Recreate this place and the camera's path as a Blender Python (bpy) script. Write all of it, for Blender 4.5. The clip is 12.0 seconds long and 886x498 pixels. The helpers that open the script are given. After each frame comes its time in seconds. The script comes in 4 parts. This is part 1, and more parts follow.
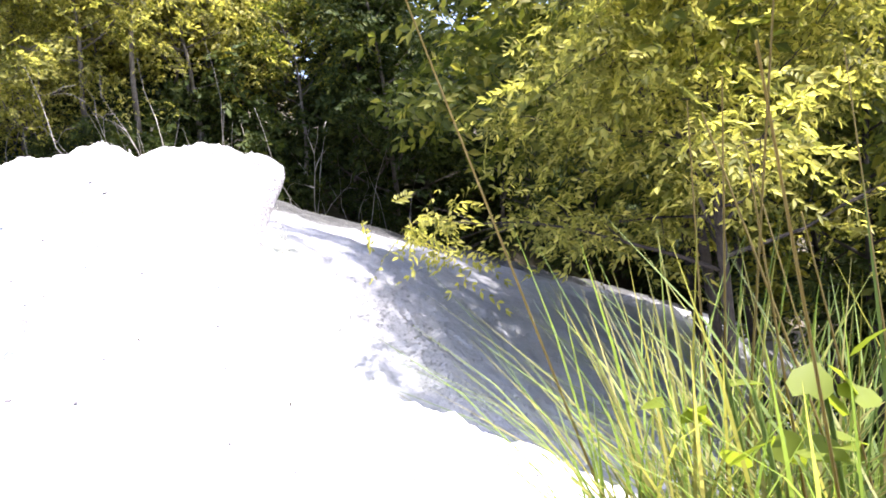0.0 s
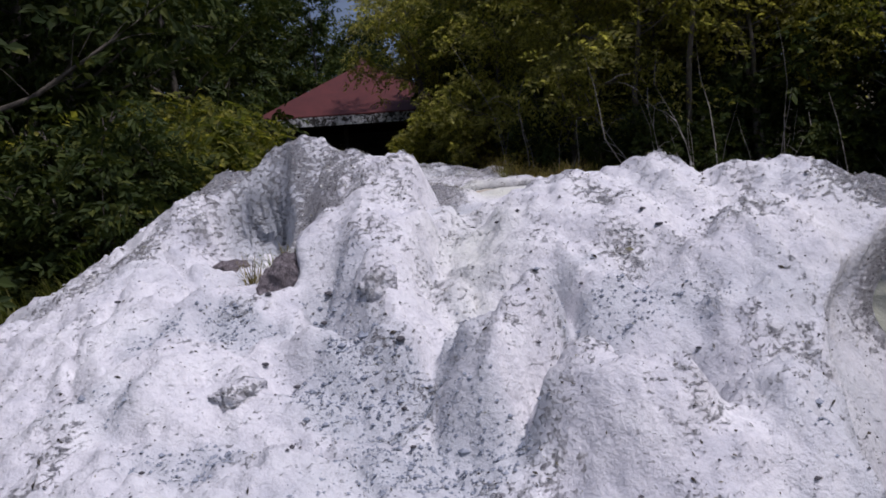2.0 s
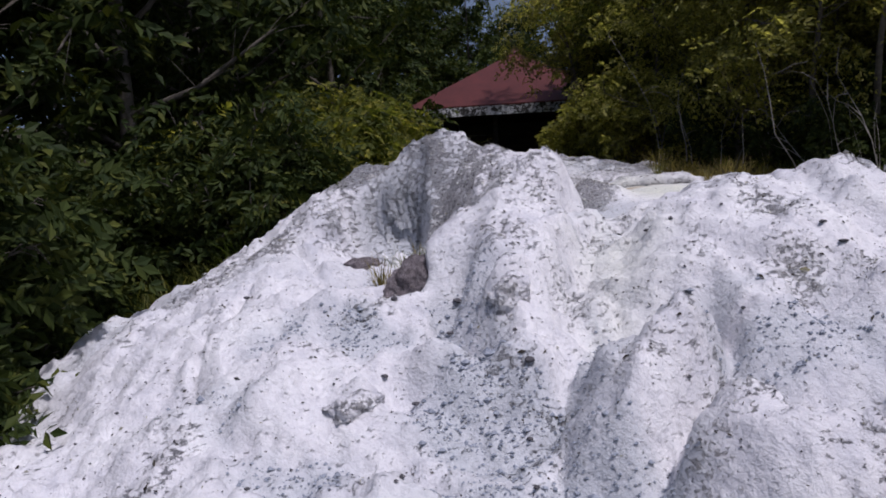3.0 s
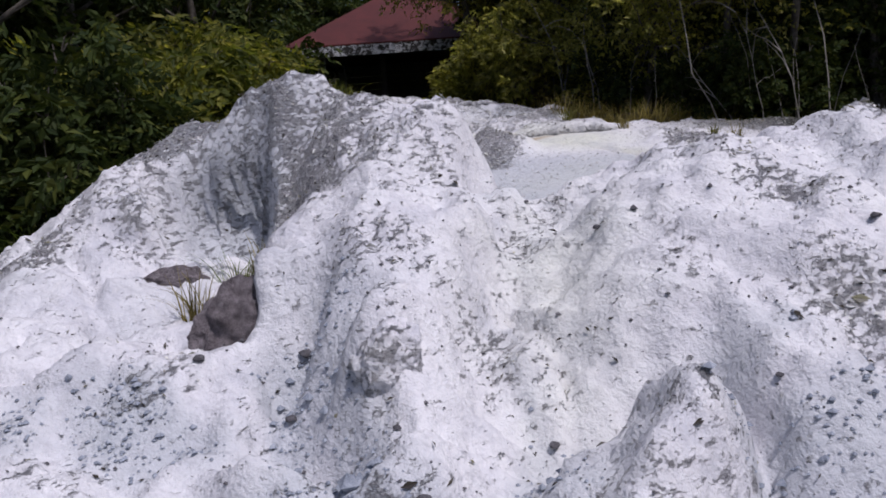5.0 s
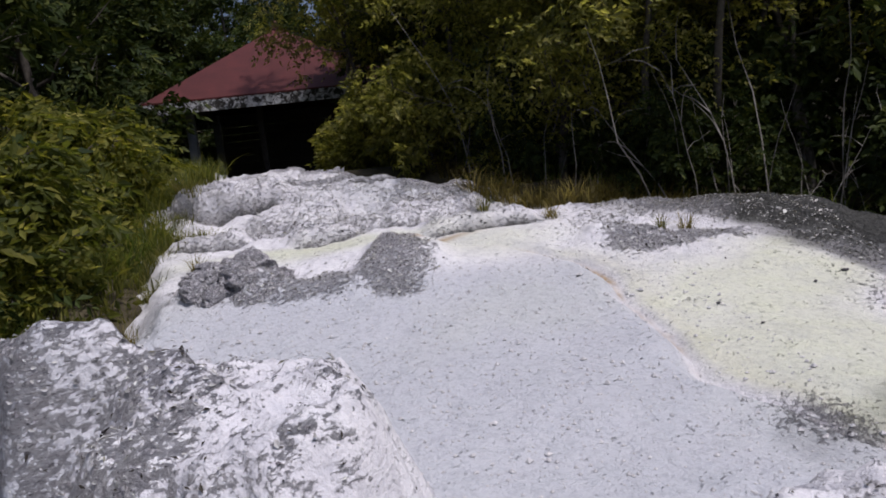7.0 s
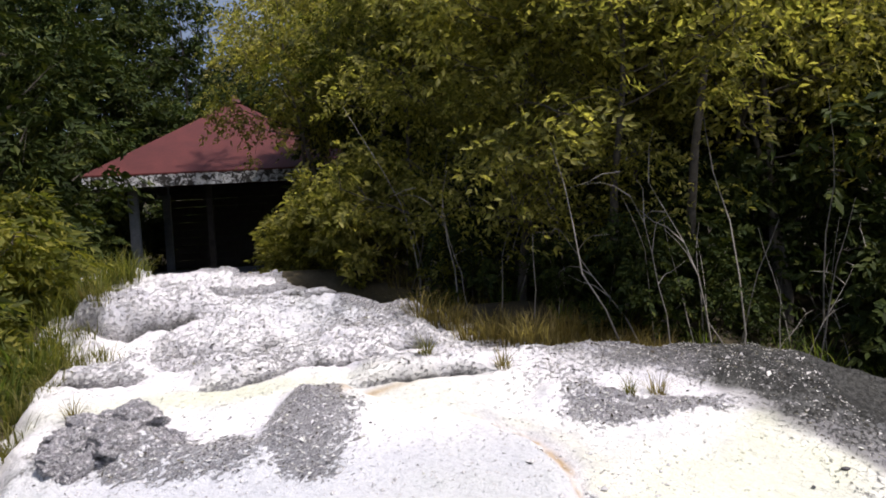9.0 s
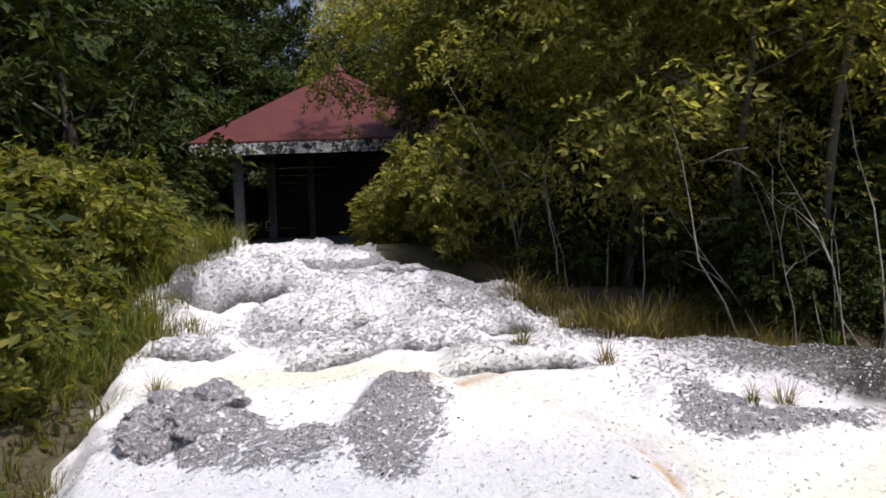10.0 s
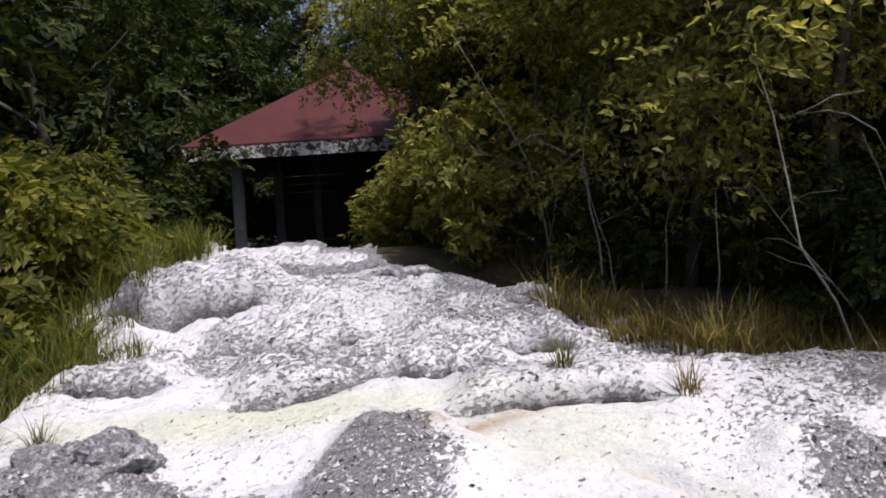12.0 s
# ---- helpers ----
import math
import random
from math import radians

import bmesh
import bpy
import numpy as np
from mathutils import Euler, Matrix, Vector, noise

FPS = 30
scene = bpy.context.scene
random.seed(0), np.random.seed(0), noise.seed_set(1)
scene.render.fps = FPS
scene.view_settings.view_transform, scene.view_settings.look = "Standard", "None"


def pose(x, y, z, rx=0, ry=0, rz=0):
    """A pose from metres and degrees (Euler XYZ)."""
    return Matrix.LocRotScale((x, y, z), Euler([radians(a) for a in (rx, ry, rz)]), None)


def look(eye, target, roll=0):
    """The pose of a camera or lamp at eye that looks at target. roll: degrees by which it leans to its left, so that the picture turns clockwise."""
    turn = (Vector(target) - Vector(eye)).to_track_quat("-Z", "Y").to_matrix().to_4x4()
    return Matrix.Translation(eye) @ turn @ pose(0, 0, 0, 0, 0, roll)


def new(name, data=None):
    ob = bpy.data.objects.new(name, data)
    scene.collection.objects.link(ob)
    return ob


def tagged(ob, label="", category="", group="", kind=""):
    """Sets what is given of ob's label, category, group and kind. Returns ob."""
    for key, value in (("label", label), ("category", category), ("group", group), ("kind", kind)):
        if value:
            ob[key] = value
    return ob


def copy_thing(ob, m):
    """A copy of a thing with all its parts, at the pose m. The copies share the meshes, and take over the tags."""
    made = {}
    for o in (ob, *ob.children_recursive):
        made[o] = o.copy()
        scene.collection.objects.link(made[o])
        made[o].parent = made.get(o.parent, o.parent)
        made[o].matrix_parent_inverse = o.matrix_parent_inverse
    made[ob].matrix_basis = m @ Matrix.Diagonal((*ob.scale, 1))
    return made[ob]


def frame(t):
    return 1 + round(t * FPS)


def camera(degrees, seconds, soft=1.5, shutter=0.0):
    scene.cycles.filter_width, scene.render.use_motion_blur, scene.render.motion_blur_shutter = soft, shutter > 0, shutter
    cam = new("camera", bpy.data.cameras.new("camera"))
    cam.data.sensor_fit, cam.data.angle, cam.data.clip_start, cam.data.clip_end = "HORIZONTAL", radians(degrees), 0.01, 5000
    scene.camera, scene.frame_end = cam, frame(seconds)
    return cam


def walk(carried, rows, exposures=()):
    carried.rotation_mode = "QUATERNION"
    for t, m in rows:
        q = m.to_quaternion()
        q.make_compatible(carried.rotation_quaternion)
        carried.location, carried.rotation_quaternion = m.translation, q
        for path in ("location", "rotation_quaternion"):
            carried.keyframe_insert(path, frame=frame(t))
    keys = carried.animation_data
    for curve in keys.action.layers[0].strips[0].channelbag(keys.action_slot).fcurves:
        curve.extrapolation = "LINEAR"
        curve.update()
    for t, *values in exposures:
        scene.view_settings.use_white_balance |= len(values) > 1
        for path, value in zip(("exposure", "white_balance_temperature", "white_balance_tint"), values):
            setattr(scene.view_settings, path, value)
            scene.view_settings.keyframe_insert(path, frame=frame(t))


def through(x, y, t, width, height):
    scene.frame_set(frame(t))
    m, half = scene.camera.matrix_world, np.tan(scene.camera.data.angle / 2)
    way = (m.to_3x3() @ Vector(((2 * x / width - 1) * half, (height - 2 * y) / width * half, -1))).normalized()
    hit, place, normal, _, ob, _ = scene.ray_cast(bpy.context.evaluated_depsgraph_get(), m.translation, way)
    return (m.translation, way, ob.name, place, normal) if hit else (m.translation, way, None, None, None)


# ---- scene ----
cam = camera(60.7, 12.0, soft=1.75)
PATH = [
    (0, (0.281, -0.049, 1.479), (0.111, 1.934, 1.282), -7.7),
    (0.5, (0.108, 0.365, 1.529), (-0.537, 2.253, 1.384), -5.4),
    (1, (-0.037, 0.735, 1.619), (-0.95, 2.51, 1.485), -7.9),
    (1.5, (-0.34, 1.053, 1.733), (-1.483, 2.689, 1.596), -8.3),
    (1.7, (-0.43, 1.16, 1.836), (-1.614, 2.764, 1.677), -8.3),
    (2, (-0.491, 1.236, 1.818), (-1.856, 2.693, 1.71), -4.2),
    (2.5, (-0.621, 1.439, 1.86), (-2.221, 2.634, 1.755), -2.2),
    (2.7, (-0.643, 1.475, 1.884), (-2.269, 2.636, 1.782), -2.1),
    (4.3, (-1.251, 2.018, 1.881), (-2.774, 3.294, 1.654), -3.7),
    (4.5, (-1.394, 2.211, 1.933), (-2.901, 3.503, 1.693), -0.4),
    (5, (-1.765, 2.529, 2.03), (-3.205, 3.889, 1.751), -3.7),
    (5.5, (-2.197, 2.887, 2.165), (-3.523, 4.37, 1.961), -5.5),
    (5.8, (-2.386, 3.134, 2.327), (-3.681, 4.642, 2.106), -5.7),
    (6, (-2.495, 3.251, 2.405), (-3.785, 4.766, 2.208), -5.8),
    (6.5, (-2.744, 3.524, 2.57), (-4.009, 5.058, 2.35), -4.4),
    (6.7, (-2.841, 3.627, 2.634), (-4.093, 5.169, 2.397), -6.0),
    (8.3, (-3.094, 4.4, 3.098), (-4.237, 6.022, 2.852), -4.7),
    (8.5, (-3.157, 4.55, 3.177), (-4.218, 6.233, 2.982), -2.2),
    (9, (-3.344, 4.715, 3.239), (-4.503, 6.343, 3.166), -3.4),
    (9.5, (-3.52, 4.954, 3.269), (-4.769, 6.514, 3.193), -0.6),
    (10, (-3.618, 5.094, 3.283), (-4.981, 6.551, 3.147), -2.0),
    (10.5, (-3.844, 5.283, 3.287), (-5.188, 6.743, 3.037), -4.1),
    (11, (-4.011, 5.452, 3.166), (-5.348, 6.907, 2.858), -2.1),
    (11.5, (-4.303, 5.898, 2.885), (-5.739, 7.275, 2.675), -2.0),
    (11.7, (-4.531, 6.034, 2.855), (-6.038, 7.347, 2.79), -0.7),
    (12, (-4.66, 6.356, 2.998), (-6.073, 7.769, 2.91), -3.5),
]
EXPOSURES = [(0.0, 2.95, 6200, 20), (0.3, 1.2, 6100, 18), (0.6, 0.05, 5900, 17), (1.0, 0.12, 6050, 20), (1.5, -0.33, 5950, 21), (2.5, -0.30, 5900, 21), (4.5, -0.30, 5900, 20), (5.5, -0.30, 5950, 20), (6.0, -0.36, 6000, 20), (6.5, -0.28, 6050, 19),
             (8.3, -0.03, 6200, 19), (8.9, 0.50, 6400, 17), (9.5, 0.62, 6400, 16), (10.0, 0.55, 6350, 17), (10.5, 0.05, 6300, 18), (11.0, 0.13, 6400, 18), (11.5, -0.1, 6350, 18), (12.0, 0.28, 6250, 18)]
walk(cam, [(t, look(eye, target, roll)) for t, eye, target, roll in PATH], EXPOSURES)

# ---- world and sun ----
AHEAD, RIGHT = Vector((-0.671, 0.741, 0)), Vector((0.741, 0.671, 0))
SUN_DIR = (RIGHT * 0.66 - AHEAD * 0.60 + Vector((0, 0, 1.65))).normalized()
world = bpy.data.worlds.new("sky")
scene.world = world
world.use_nodes = True
sky = world.node_tree.nodes.new("ShaderNodeTexSky")
sky.sky_type = "NISHITA"
sky.sun_disc = False
sky.sun_elevation = math.asin(SUN_DIR.z)
sky.sun_rotation = math.atan2(SUN_DIR.x, SUN_DIR.y)
sky.air_density, sky.dust_density = 1.0, 2.5
world.node_tree.links.new(sky.outputs[0], world.node_tree.nodes["Background"].inputs[0])
world.node_tree.nodes["Background"].inputs[1].default_value = 0.10
sun = new("sun", bpy.data.lights.new("sun", "SUN"))
sun.data.energy, sun.data.angle, sun.data.color = 3.2, radians(2.0), (1.0, 0.95, 0.88)
sun.matrix_world = SUN_DIR.to_track_quat("Z", "Y").to_matrix().to_4x4()


# ---- materials ----
def shader(name, rough=0.8):
    m = bpy.data.materials.new(name)
    m.use_nodes = True
    b = m.node_tree.nodes["Principled BSDF"]
    b.inputs["Roughness"].default_value = rough
    b.inputs["Specular IOR Level"].default_value = 0.3
    return m, m.node_tree, b


def noise_tex(nt, scale, detail=4.0, rough=0.55, coord=None, distort=0.0):
    n = nt.nodes.new("ShaderNodeTexNoise")
    n.inputs["Scale"].default_value, n.inputs["Detail"].default_value = scale, detail
    n.inputs["Roughness"].default_value, n.inputs["Distortion"].default_value = rough, distort
    if coord:
        nt.links.new(coord, n.inputs["Vector"])
    return n.outputs["Fac"]


def ramp(nt, fac, stops):
    r = nt.nodes.new("ShaderNodeValToRGB")
    for n, (p, c) in enumerate(stops):
        e = r.color_ramp.elements[n] if n < 2 else r.color_ramp.elements.new(p)
        e.position, e.color = p, (*c, 1) if len(c) == 3 else c
    nt.links.new(fac, r.inputs[0])
    return r.outputs[0]


def mix(nt, fac, a, b, kind="MIX"):
    n = nt.nodes.new("ShaderNodeMix")
    n.data_type, n.blend_type = "RGBA", kind
    for socket, value in ((n.inputs[0], fac), (n.inputs[6], a), (n.inputs[7], b)):
        if isinstance(value, (int, float)):
            socket.default_value = value
        elif isinstance(value, tuple):
            socket.default_value = (*value, 1)
        else:
            nt.links.new(value, socket)
    return n.outputs[2]


def maths(nt, op, a, b=0.0, clamp=False):
    n = nt.nodes.new("ShaderNodeMath")
    n.operation, n.use_clamp = op, clamp
    for socket, value in zip(n.inputs, (a, b)):
        if isinstance(value, (int, float)):
            socket.default_value = value
        else:
            nt.links.new(value, socket)
    return n.outputs[0]


def bump(nt, bsdf, height, strength, distance):
    n = nt.nodes.new("ShaderNodeBump")
    n.inputs["Strength"].default_value, n.inputs["Distance"].default_value = strength, distance
    nt.links.new(height, n.inputs["Height"])
    nt.links.new(n.outputs[0], bsdf.inputs["Normal"])


def attribute(nt, name):
    n = nt.nodes.new("ShaderNodeAttribute")
    n.attribute_name = name
    return n.outputs["Fac"]


def place(nt):
    return nt.nodes.new("ShaderNodeTexCoord").outputs["Object"]


def rock_material(name, stains):
    """Bleached fumarole rock: white powder, grey-violet clouds, flaking lichen crust, dark grit; stains and painted
    gully shade held in mesh attributes.
    """
    m, nt, b = shader(name, 0.92)
    p = place(nt)
    stretch = nt.nodes.new("ShaderNodeMapping")
    stretch.inputs["Rotation"].default_value, stretch.inputs["Scale"].default_value = (0.3, 0.2, 0.72), (1.0, 0.55, 1.3)
    nt.links.new(p, stretch.inputs["Vector"])
    q = stretch.outputs[0]
    big, clouds = noise_tex(nt, 1.3, 5, 0.6, p), noise_tex(nt, 4.3, 6, 0.68, p)
    fine, grit = noise_tex(nt, 24, 6, 0.72, p), noise_tex(nt, 60, 3, 0.6, p)
    col = ramp(nt, maths(nt, "ADD", maths(nt, "MULTIPLY", big, 0.4), maths(nt, "MULTIPLY", clouds, 0.6)), [(0.36, (0.52, 0.52, 0.56)), (0.48, (0.68, 0.67, 0.69)), (0.62, (0.765, 0.76, 0.765))])
    for label, tone in stains[:-1]:
        wob = maths(nt, "MULTIPLY", attribute(nt, label), maths(nt, "ADD", clouds, 0.42), True)
        col = mix(nt, wob, col, tone)
    col = mix(nt, 0.35, col, ramp(nt, fine, [(0.34, (0.50, 0.50, 0.53)), (0.52, (1.0, 1.0, 1.0))]), "MULTIPLY")
    # flaking crust: dark plates with paler chips in them
    crust = attribute(nt, "crust")
    plates, chips, streaks = noise_tex(nt, 30, 6, 0.80, q, 0.2), noise_tex(nt, 52, 4, 0.68, q, 0.15), noise_tex(nt, 66, 3, 0.6, q)
    reach = maths(nt, "ADD", maths(nt, "MULTIPLY", crust, 0.27), maths(nt, "MULTIPLY", clouds, 0.12))
    plate = maths(nt, "MULTIPLY", maths(nt, "SUBTRACT", maths(nt, "ADD", plates, reach), 0.67), 6.5, True)
    grey = ramp(nt, noise_tex(nt, 9, 5, 0.7, p), [(0.30, (0.20, 0.193, 0.21)), (0.52, (0.34, 0.325, 0.345)), (0.70, (0.48, 0.46, 0.475))])
    grey = mix(nt, maths(nt, "MULTIPLY", maths(nt, "SUBTRACT", chips, 0.50), 9.0, True), grey, (0.78, 0.77, 0.78))
    grey = mix(nt, maths(nt, "MULTIPLY", maths(nt, "SUBTRACT", 0.43, streaks), 14.0, True), grey, (0.07, 0.065, 0.075))
    col = mix(nt, maths(nt, "MULTIPLY", plate, 0.85), col, grey)
    flecks = maths(nt, "MULTIPLY", maths(nt, "SUBTRACT", maths(nt, "ADD", noise_tex(nt, 40, 2, 0.5, q), maths(nt, "MULTIPLY", crust, 0.11)), 0.735), 22.0, True)
    col = mix(nt, maths(nt, "MULTIPLY", flecks, 0.8), col, (0.12, 0.115, 0.13))
    # dark film of painted shade over the crust, letting the palest chips through
    film = maths(nt, "MULTIPLY", attribute(nt, stains[-1][0]), maths(nt, "ADD", clouds, 0.6), True)
    col = mix(nt, maths(nt, "MULTIPLY", film, 0.98), col, mix(nt, 0.12, stains[-1][1], mix(nt, 1.0, col, (0.55, 0.55, 0.52), "MULTIPLY")))
    # dark grit
    speck_n = maths(nt, "SUBTRACT", maths(nt, "ADD", grit, maths(nt, "MULTIPLY", clouds, 0.22)), maths(nt, "MULTIPLY", attribute(nt, "ash"), 0.11))
    specks = maths(nt, "MULTIPLY", maths(nt, "SUBTRACT", speck_n, 0.83), 16.0, True)
    col = mix(nt, maths(nt, "MULTIPLY", specks, 0.75), col, (0.10, 0.095, 0.11))
    nt.links.new(col, b.inputs["Base Color"])
    height = maths(nt, "ADD", maths(nt, "ADD", maths(nt, "MULTIPLY", clouds, 1.6), maths(nt, "MULTIPLY", fine, 0.22)), maths(nt, "ADD", maths(nt, "MULTIPLY", grit, 0.22), maths(nt, "ADD", maths(nt, "MULTIPLY", plate, 0.35), maths(nt, "MULTIPLY", maths(nt, "MULTIPLY", chips, plate), 0.8))))
    bump(nt, b, height, 1.0, 0.024)
    return m


def mottled(name, dark, light, scale, rough=0.85, relief=0.01, strength=0.7, detail=6):
    m, nt, b = shader(name, rough)
    p = place(nt)
    a, f = noise_tex(nt, scale, detail, 0.65, p), noise_tex(nt, scale * 9, 4, 0.65, p)
    col = ramp(nt, maths(nt, "ADD", maths(nt, "MULTIPLY", a, 0.65), maths(nt, "MULTIPLY", f, 0.35)), [(0.33, dark), (0.66, light)])
    nt.links.new(col, b.inputs["Base Color"])
    bump(nt, b, maths(nt, "ADD", a, maths(nt, "MULTIPLY", f, 0.6)), strength, relief)
    return m


def leaf_material(name, dark, light, glow, through=0.55):
    """Leaves: each one its own tone, with light shining through."""
    m, nt, b = shader(name, 0.6)
    b.inputs["Specular IOR Level"].default_value = 0.3 * through / 0.55
    geo = nt.nodes.new("ShaderNodeNewGeometry")
    col = ramp(nt, geo.outputs["Random Per Island"], [(0.0, dark), (0.75, light), (1.0, glow)])
    col = mix(nt, 0.25, col, ramp(nt, noise_tex(nt, 1.1, 2, 0.5, place(nt)), [(0.35, (0.5, 0.55, 0.4)), (0.65, (1.0, 1.0, 0.9))]), "MULTIPLY")
    nt.links.new(col, b.inputs["Base Color"])
    t = nt.nodes.new("ShaderNodeBsdfTranslucent")
    nt.links.new(mix(nt, 1.0, col, (1.4, 1.4, 0.75), "MULTIPLY"), t.inputs[0])
    s = nt.nodes.new("ShaderNodeMixShader")
    s.inputs[0].default_value = through
    nt.links.new(b.outputs[0], s.inputs[1])
    nt.links.new(t.outputs[0], s.inputs[2])
    nt.links.new(s.outputs[0], nt.nodes["Material Output"].inputs[0])
    return m


# the last tone darkens the gully and joints in place of shade
STAINS = [("ash", (0.465, 0.485, 0.515)), ("sulphur", (0.60, 0.625, 0.44)), ("rust", (0.33, 0.215, 0.075)), ("shade_crust", (0.036, 0.038, 0.034))]
ROCK = rock_material("bleached_rock", STAINS)
BROWN_ROCK = mottled("brown_crust_rock", (0.06, 0.045, 0.05), (0.42, 0.37, 0.385), 26, 0.9, 0.03, 1.0)
SOIL = mottled("forest_soil", (0.035, 0.028, 0.018), (0.10, 0.085, 0.05), 3, 0.95, 0.03)
BARK = mottled("bark", (0.05, 0.042, 0.035), (0.17, 0.15, 0.125), 14, 0.9, 0.01)
PALE_BARK = mottled("pale_bark", (0.16, 0.145, 0.125), (0.38, 0.35, 0.31), 16, 0.85, 0.006)
LEAF_A = leaf_material("leaves_olive", (0.045, 0.062, 0.012), (0.135, 0.15, 0.026), (0.27, 0.25, 0.05))
# forest shade is put into these deep green leaf tones
LEAF_B = leaf_material("leaves_deep_shade", (0.022, 0.04, 0.012), (0.06, 0.085, 0.02), (0.13, 0.14, 0.03), 0.2)
# yellow-green raised past natural leaf tones so that crowns look sunlit
LEAF_C = leaf_material("leaves_sunlit_yellow_green", (0.12, 0.13, 0.035), (0.35, 0.335, 0.09), (0.55, 0.50, 0.17), 0.68)
LEAF_E = leaf_material("leaves_bank_green", (0.06, 0.078, 0.014), (0.20, 0.205, 0.036), (0.36, 0.33, 0.07))
GRASS = leaf_material("grass_green", (0.05, 0.085, 0.02), (0.14, 0.19, 0.045), (0.25, 0.25, 0.08))
STRAW = leaf_material("grass_straw", (0.09, 0.075, 0.028), (0.22, 0.175, 0.07), (0.34, 0.28, 0.12))
ROOF_RED = mottled("red_roof_sheet", (0.062, 0.016, 0.014), (0.11, 0.027, 0.023), 2.2, 0.6, 0.003, 0.4)
DARK_WOOD = mottled("dark_wood", (0.02, 0.017, 0.015), (0.06, 0.05, 0.045), 8, 0.8, 0.004)
CONCRETE = mottled("grey_blue_concrete", (0.16, 0.18, 0.21), (0.32, 0.34, 0.38), 6, 0.85, 0.004)
LITTER = leaf_material("dry_litter", (0.035, 0.03, 0.035), (0.12, 0.105, 0.11), (0.45, 0.43, 0.42))
PEBBLE = mottled("pale_pebble", (0.35, 0.34, 0.35), (0.75, 0.74, 0.73), 30, 0.9, 0.004)
DARK_STONE = mottled("dark_stone", (0.04, 0.04, 0.045), (0.16, 0.15, 0.16), 24, 0.9, 0.006)
# distance haze is mixed into the hill's blue-grey base colour
HILL = mottled("haze_tinted_hill", (0.10, 0.14, 0.20), (0.16, 0.21, 0.28), 0.02, 1.0, 0.01)


# ---- mesh helpers ----
def mesh_object(name, verts, faces, material, parent=None, label="", smooth=False):
    me = bpy.data.meshes.new(name)
    verts, faces = np.asarray(verts, np.float32), np.asarray(faces, np.int32)
    sides = faces.shape[1]
    me.vertices.add(len(verts))
    me.vertices.foreach_set("co", verts.ravel())
    me.loops.add(faces.size)
    me.loops.foreach_set("vertex_index", faces.ravel())
    me.polygons.add(len(faces))
    me.polygons.foreach_set("loop_start", np.arange(0, faces.size, sides, dtype=np.int32))
    me.polygons.foreach_set("use_smooth", np.full(len(faces), smooth))
    me.update(calc_edges=True)
    me.validate()
    me.materials.append(material)
    ob = new(name, me)
    if parent:
        ob.parent = parent
    if label:
        ob["label"] = label
    return ob


def part(name, bm, material, parent=None, label="", smooth=False):
    me = bpy.data.meshes.new(name)
    bmesh.ops.recalc_face_normals(bm, faces=bm.faces[:])
    for f in bm.faces:
        f.smooth = smooth
    bm.to_mesh(me)
    bm.free()
    me.materials.append(material)
    ob = new(name, me)
    if parent:
        ob.parent = parent
    if label:
        ob["label"] = label
    return ob


def slab(bm, size, m, bevel=0.0):
    made = bmesh.ops.create_cube(bm, size=1, matrix=m @ Matrix.Diagonal((*size, 1)))
    if bevel:
        bmesh.ops.bevel(bm, geom=list({e for v in made["verts"] for e in v.link_edges}), offset=bevel, segments=2, affect="EDGES")


def tubes(lines, sides=7):
    """Verts and faces of tapered tubes; a line is a list of (point, radius)."""
    verts, faces = [], []
    for line in lines:
        base, pts = len(verts), [Vector(p) for p, _ in line]
        for k, (_, r) in enumerate(line):
            way = (pts[min(k + 1, len(pts) - 1)] - pts[max(k - 1, 0)]).normalized()
            side = way.orthogonal().normalized()
            up = way.cross(side)
            for a in range(sides):
                c, s = math.cos(math.tau * a / sides), math.sin(math.tau * a / sides)
                verts.append(pts[k] + (side * c + up * s) * r)
        for k in range(len(line) - 1):
            for a in range(sides):
                b = (a + 1) % sides
                faces.append((base + k * sides + a, base + k * sides + b, base + (k + 1) * sides + b, base + (k + 1) * sides + a))
    return verts, faces


# ---- the lie of the land: u runs up the slope, v across it to the right ----
def world_xy(u, v):
    return -1.5 - 0.671 * u + 0.741 * v, 2.2 + 0.741 * u + 0.671 * v


def lattice(ix, iy, seed):
    n = (ix.astype(np.int64) * 374761393 + iy.astype(np.int64) * 668265263 + seed * 1442695041) & 0x7FFFFFFF
    n = ((n ^ (n >> 13)) * 1274126177) & 0x7FFFFFFF
    return ((n ^ (n >> 16)) & 0xFFFF) / 65535.0


def value_noise(x, y, seed=0):
    ix, iy = np.floor(x), np.floor(y)
    fx, fy = x - ix, y - iy
    fx, fy = fx * fx * fx * (fx * (fx * 6 - 15) + 10), fy * fy * fy * (fy * (fy * 6 - 15) + 10)
    a, b = lattice(ix, iy, seed), lattice(ix + 1, iy, seed)
    c, d = lattice(ix, iy + 1, seed), lattice(ix + 1, iy + 1, seed)
    return (a + (b - a) * fx + (c - a) * fy + (a - b - c + d) * fx * fy) * 2 - 1


def fbm(x, y, scale, octaves=5, seed=0, gain=0.5):
    out, amp = 0.0, 1.0
    for k in range(octaves):
        c, s = math.cos(0.6 + k), math.sin(0.6 + k)
        out = out + amp * value_noise((c * x - s * y) * scale + 7.3 * k, (s * x + c * y) * scale - 3.1 * k, seed + k)
        amp, scale = amp * gain, scale * 2.03
    return out


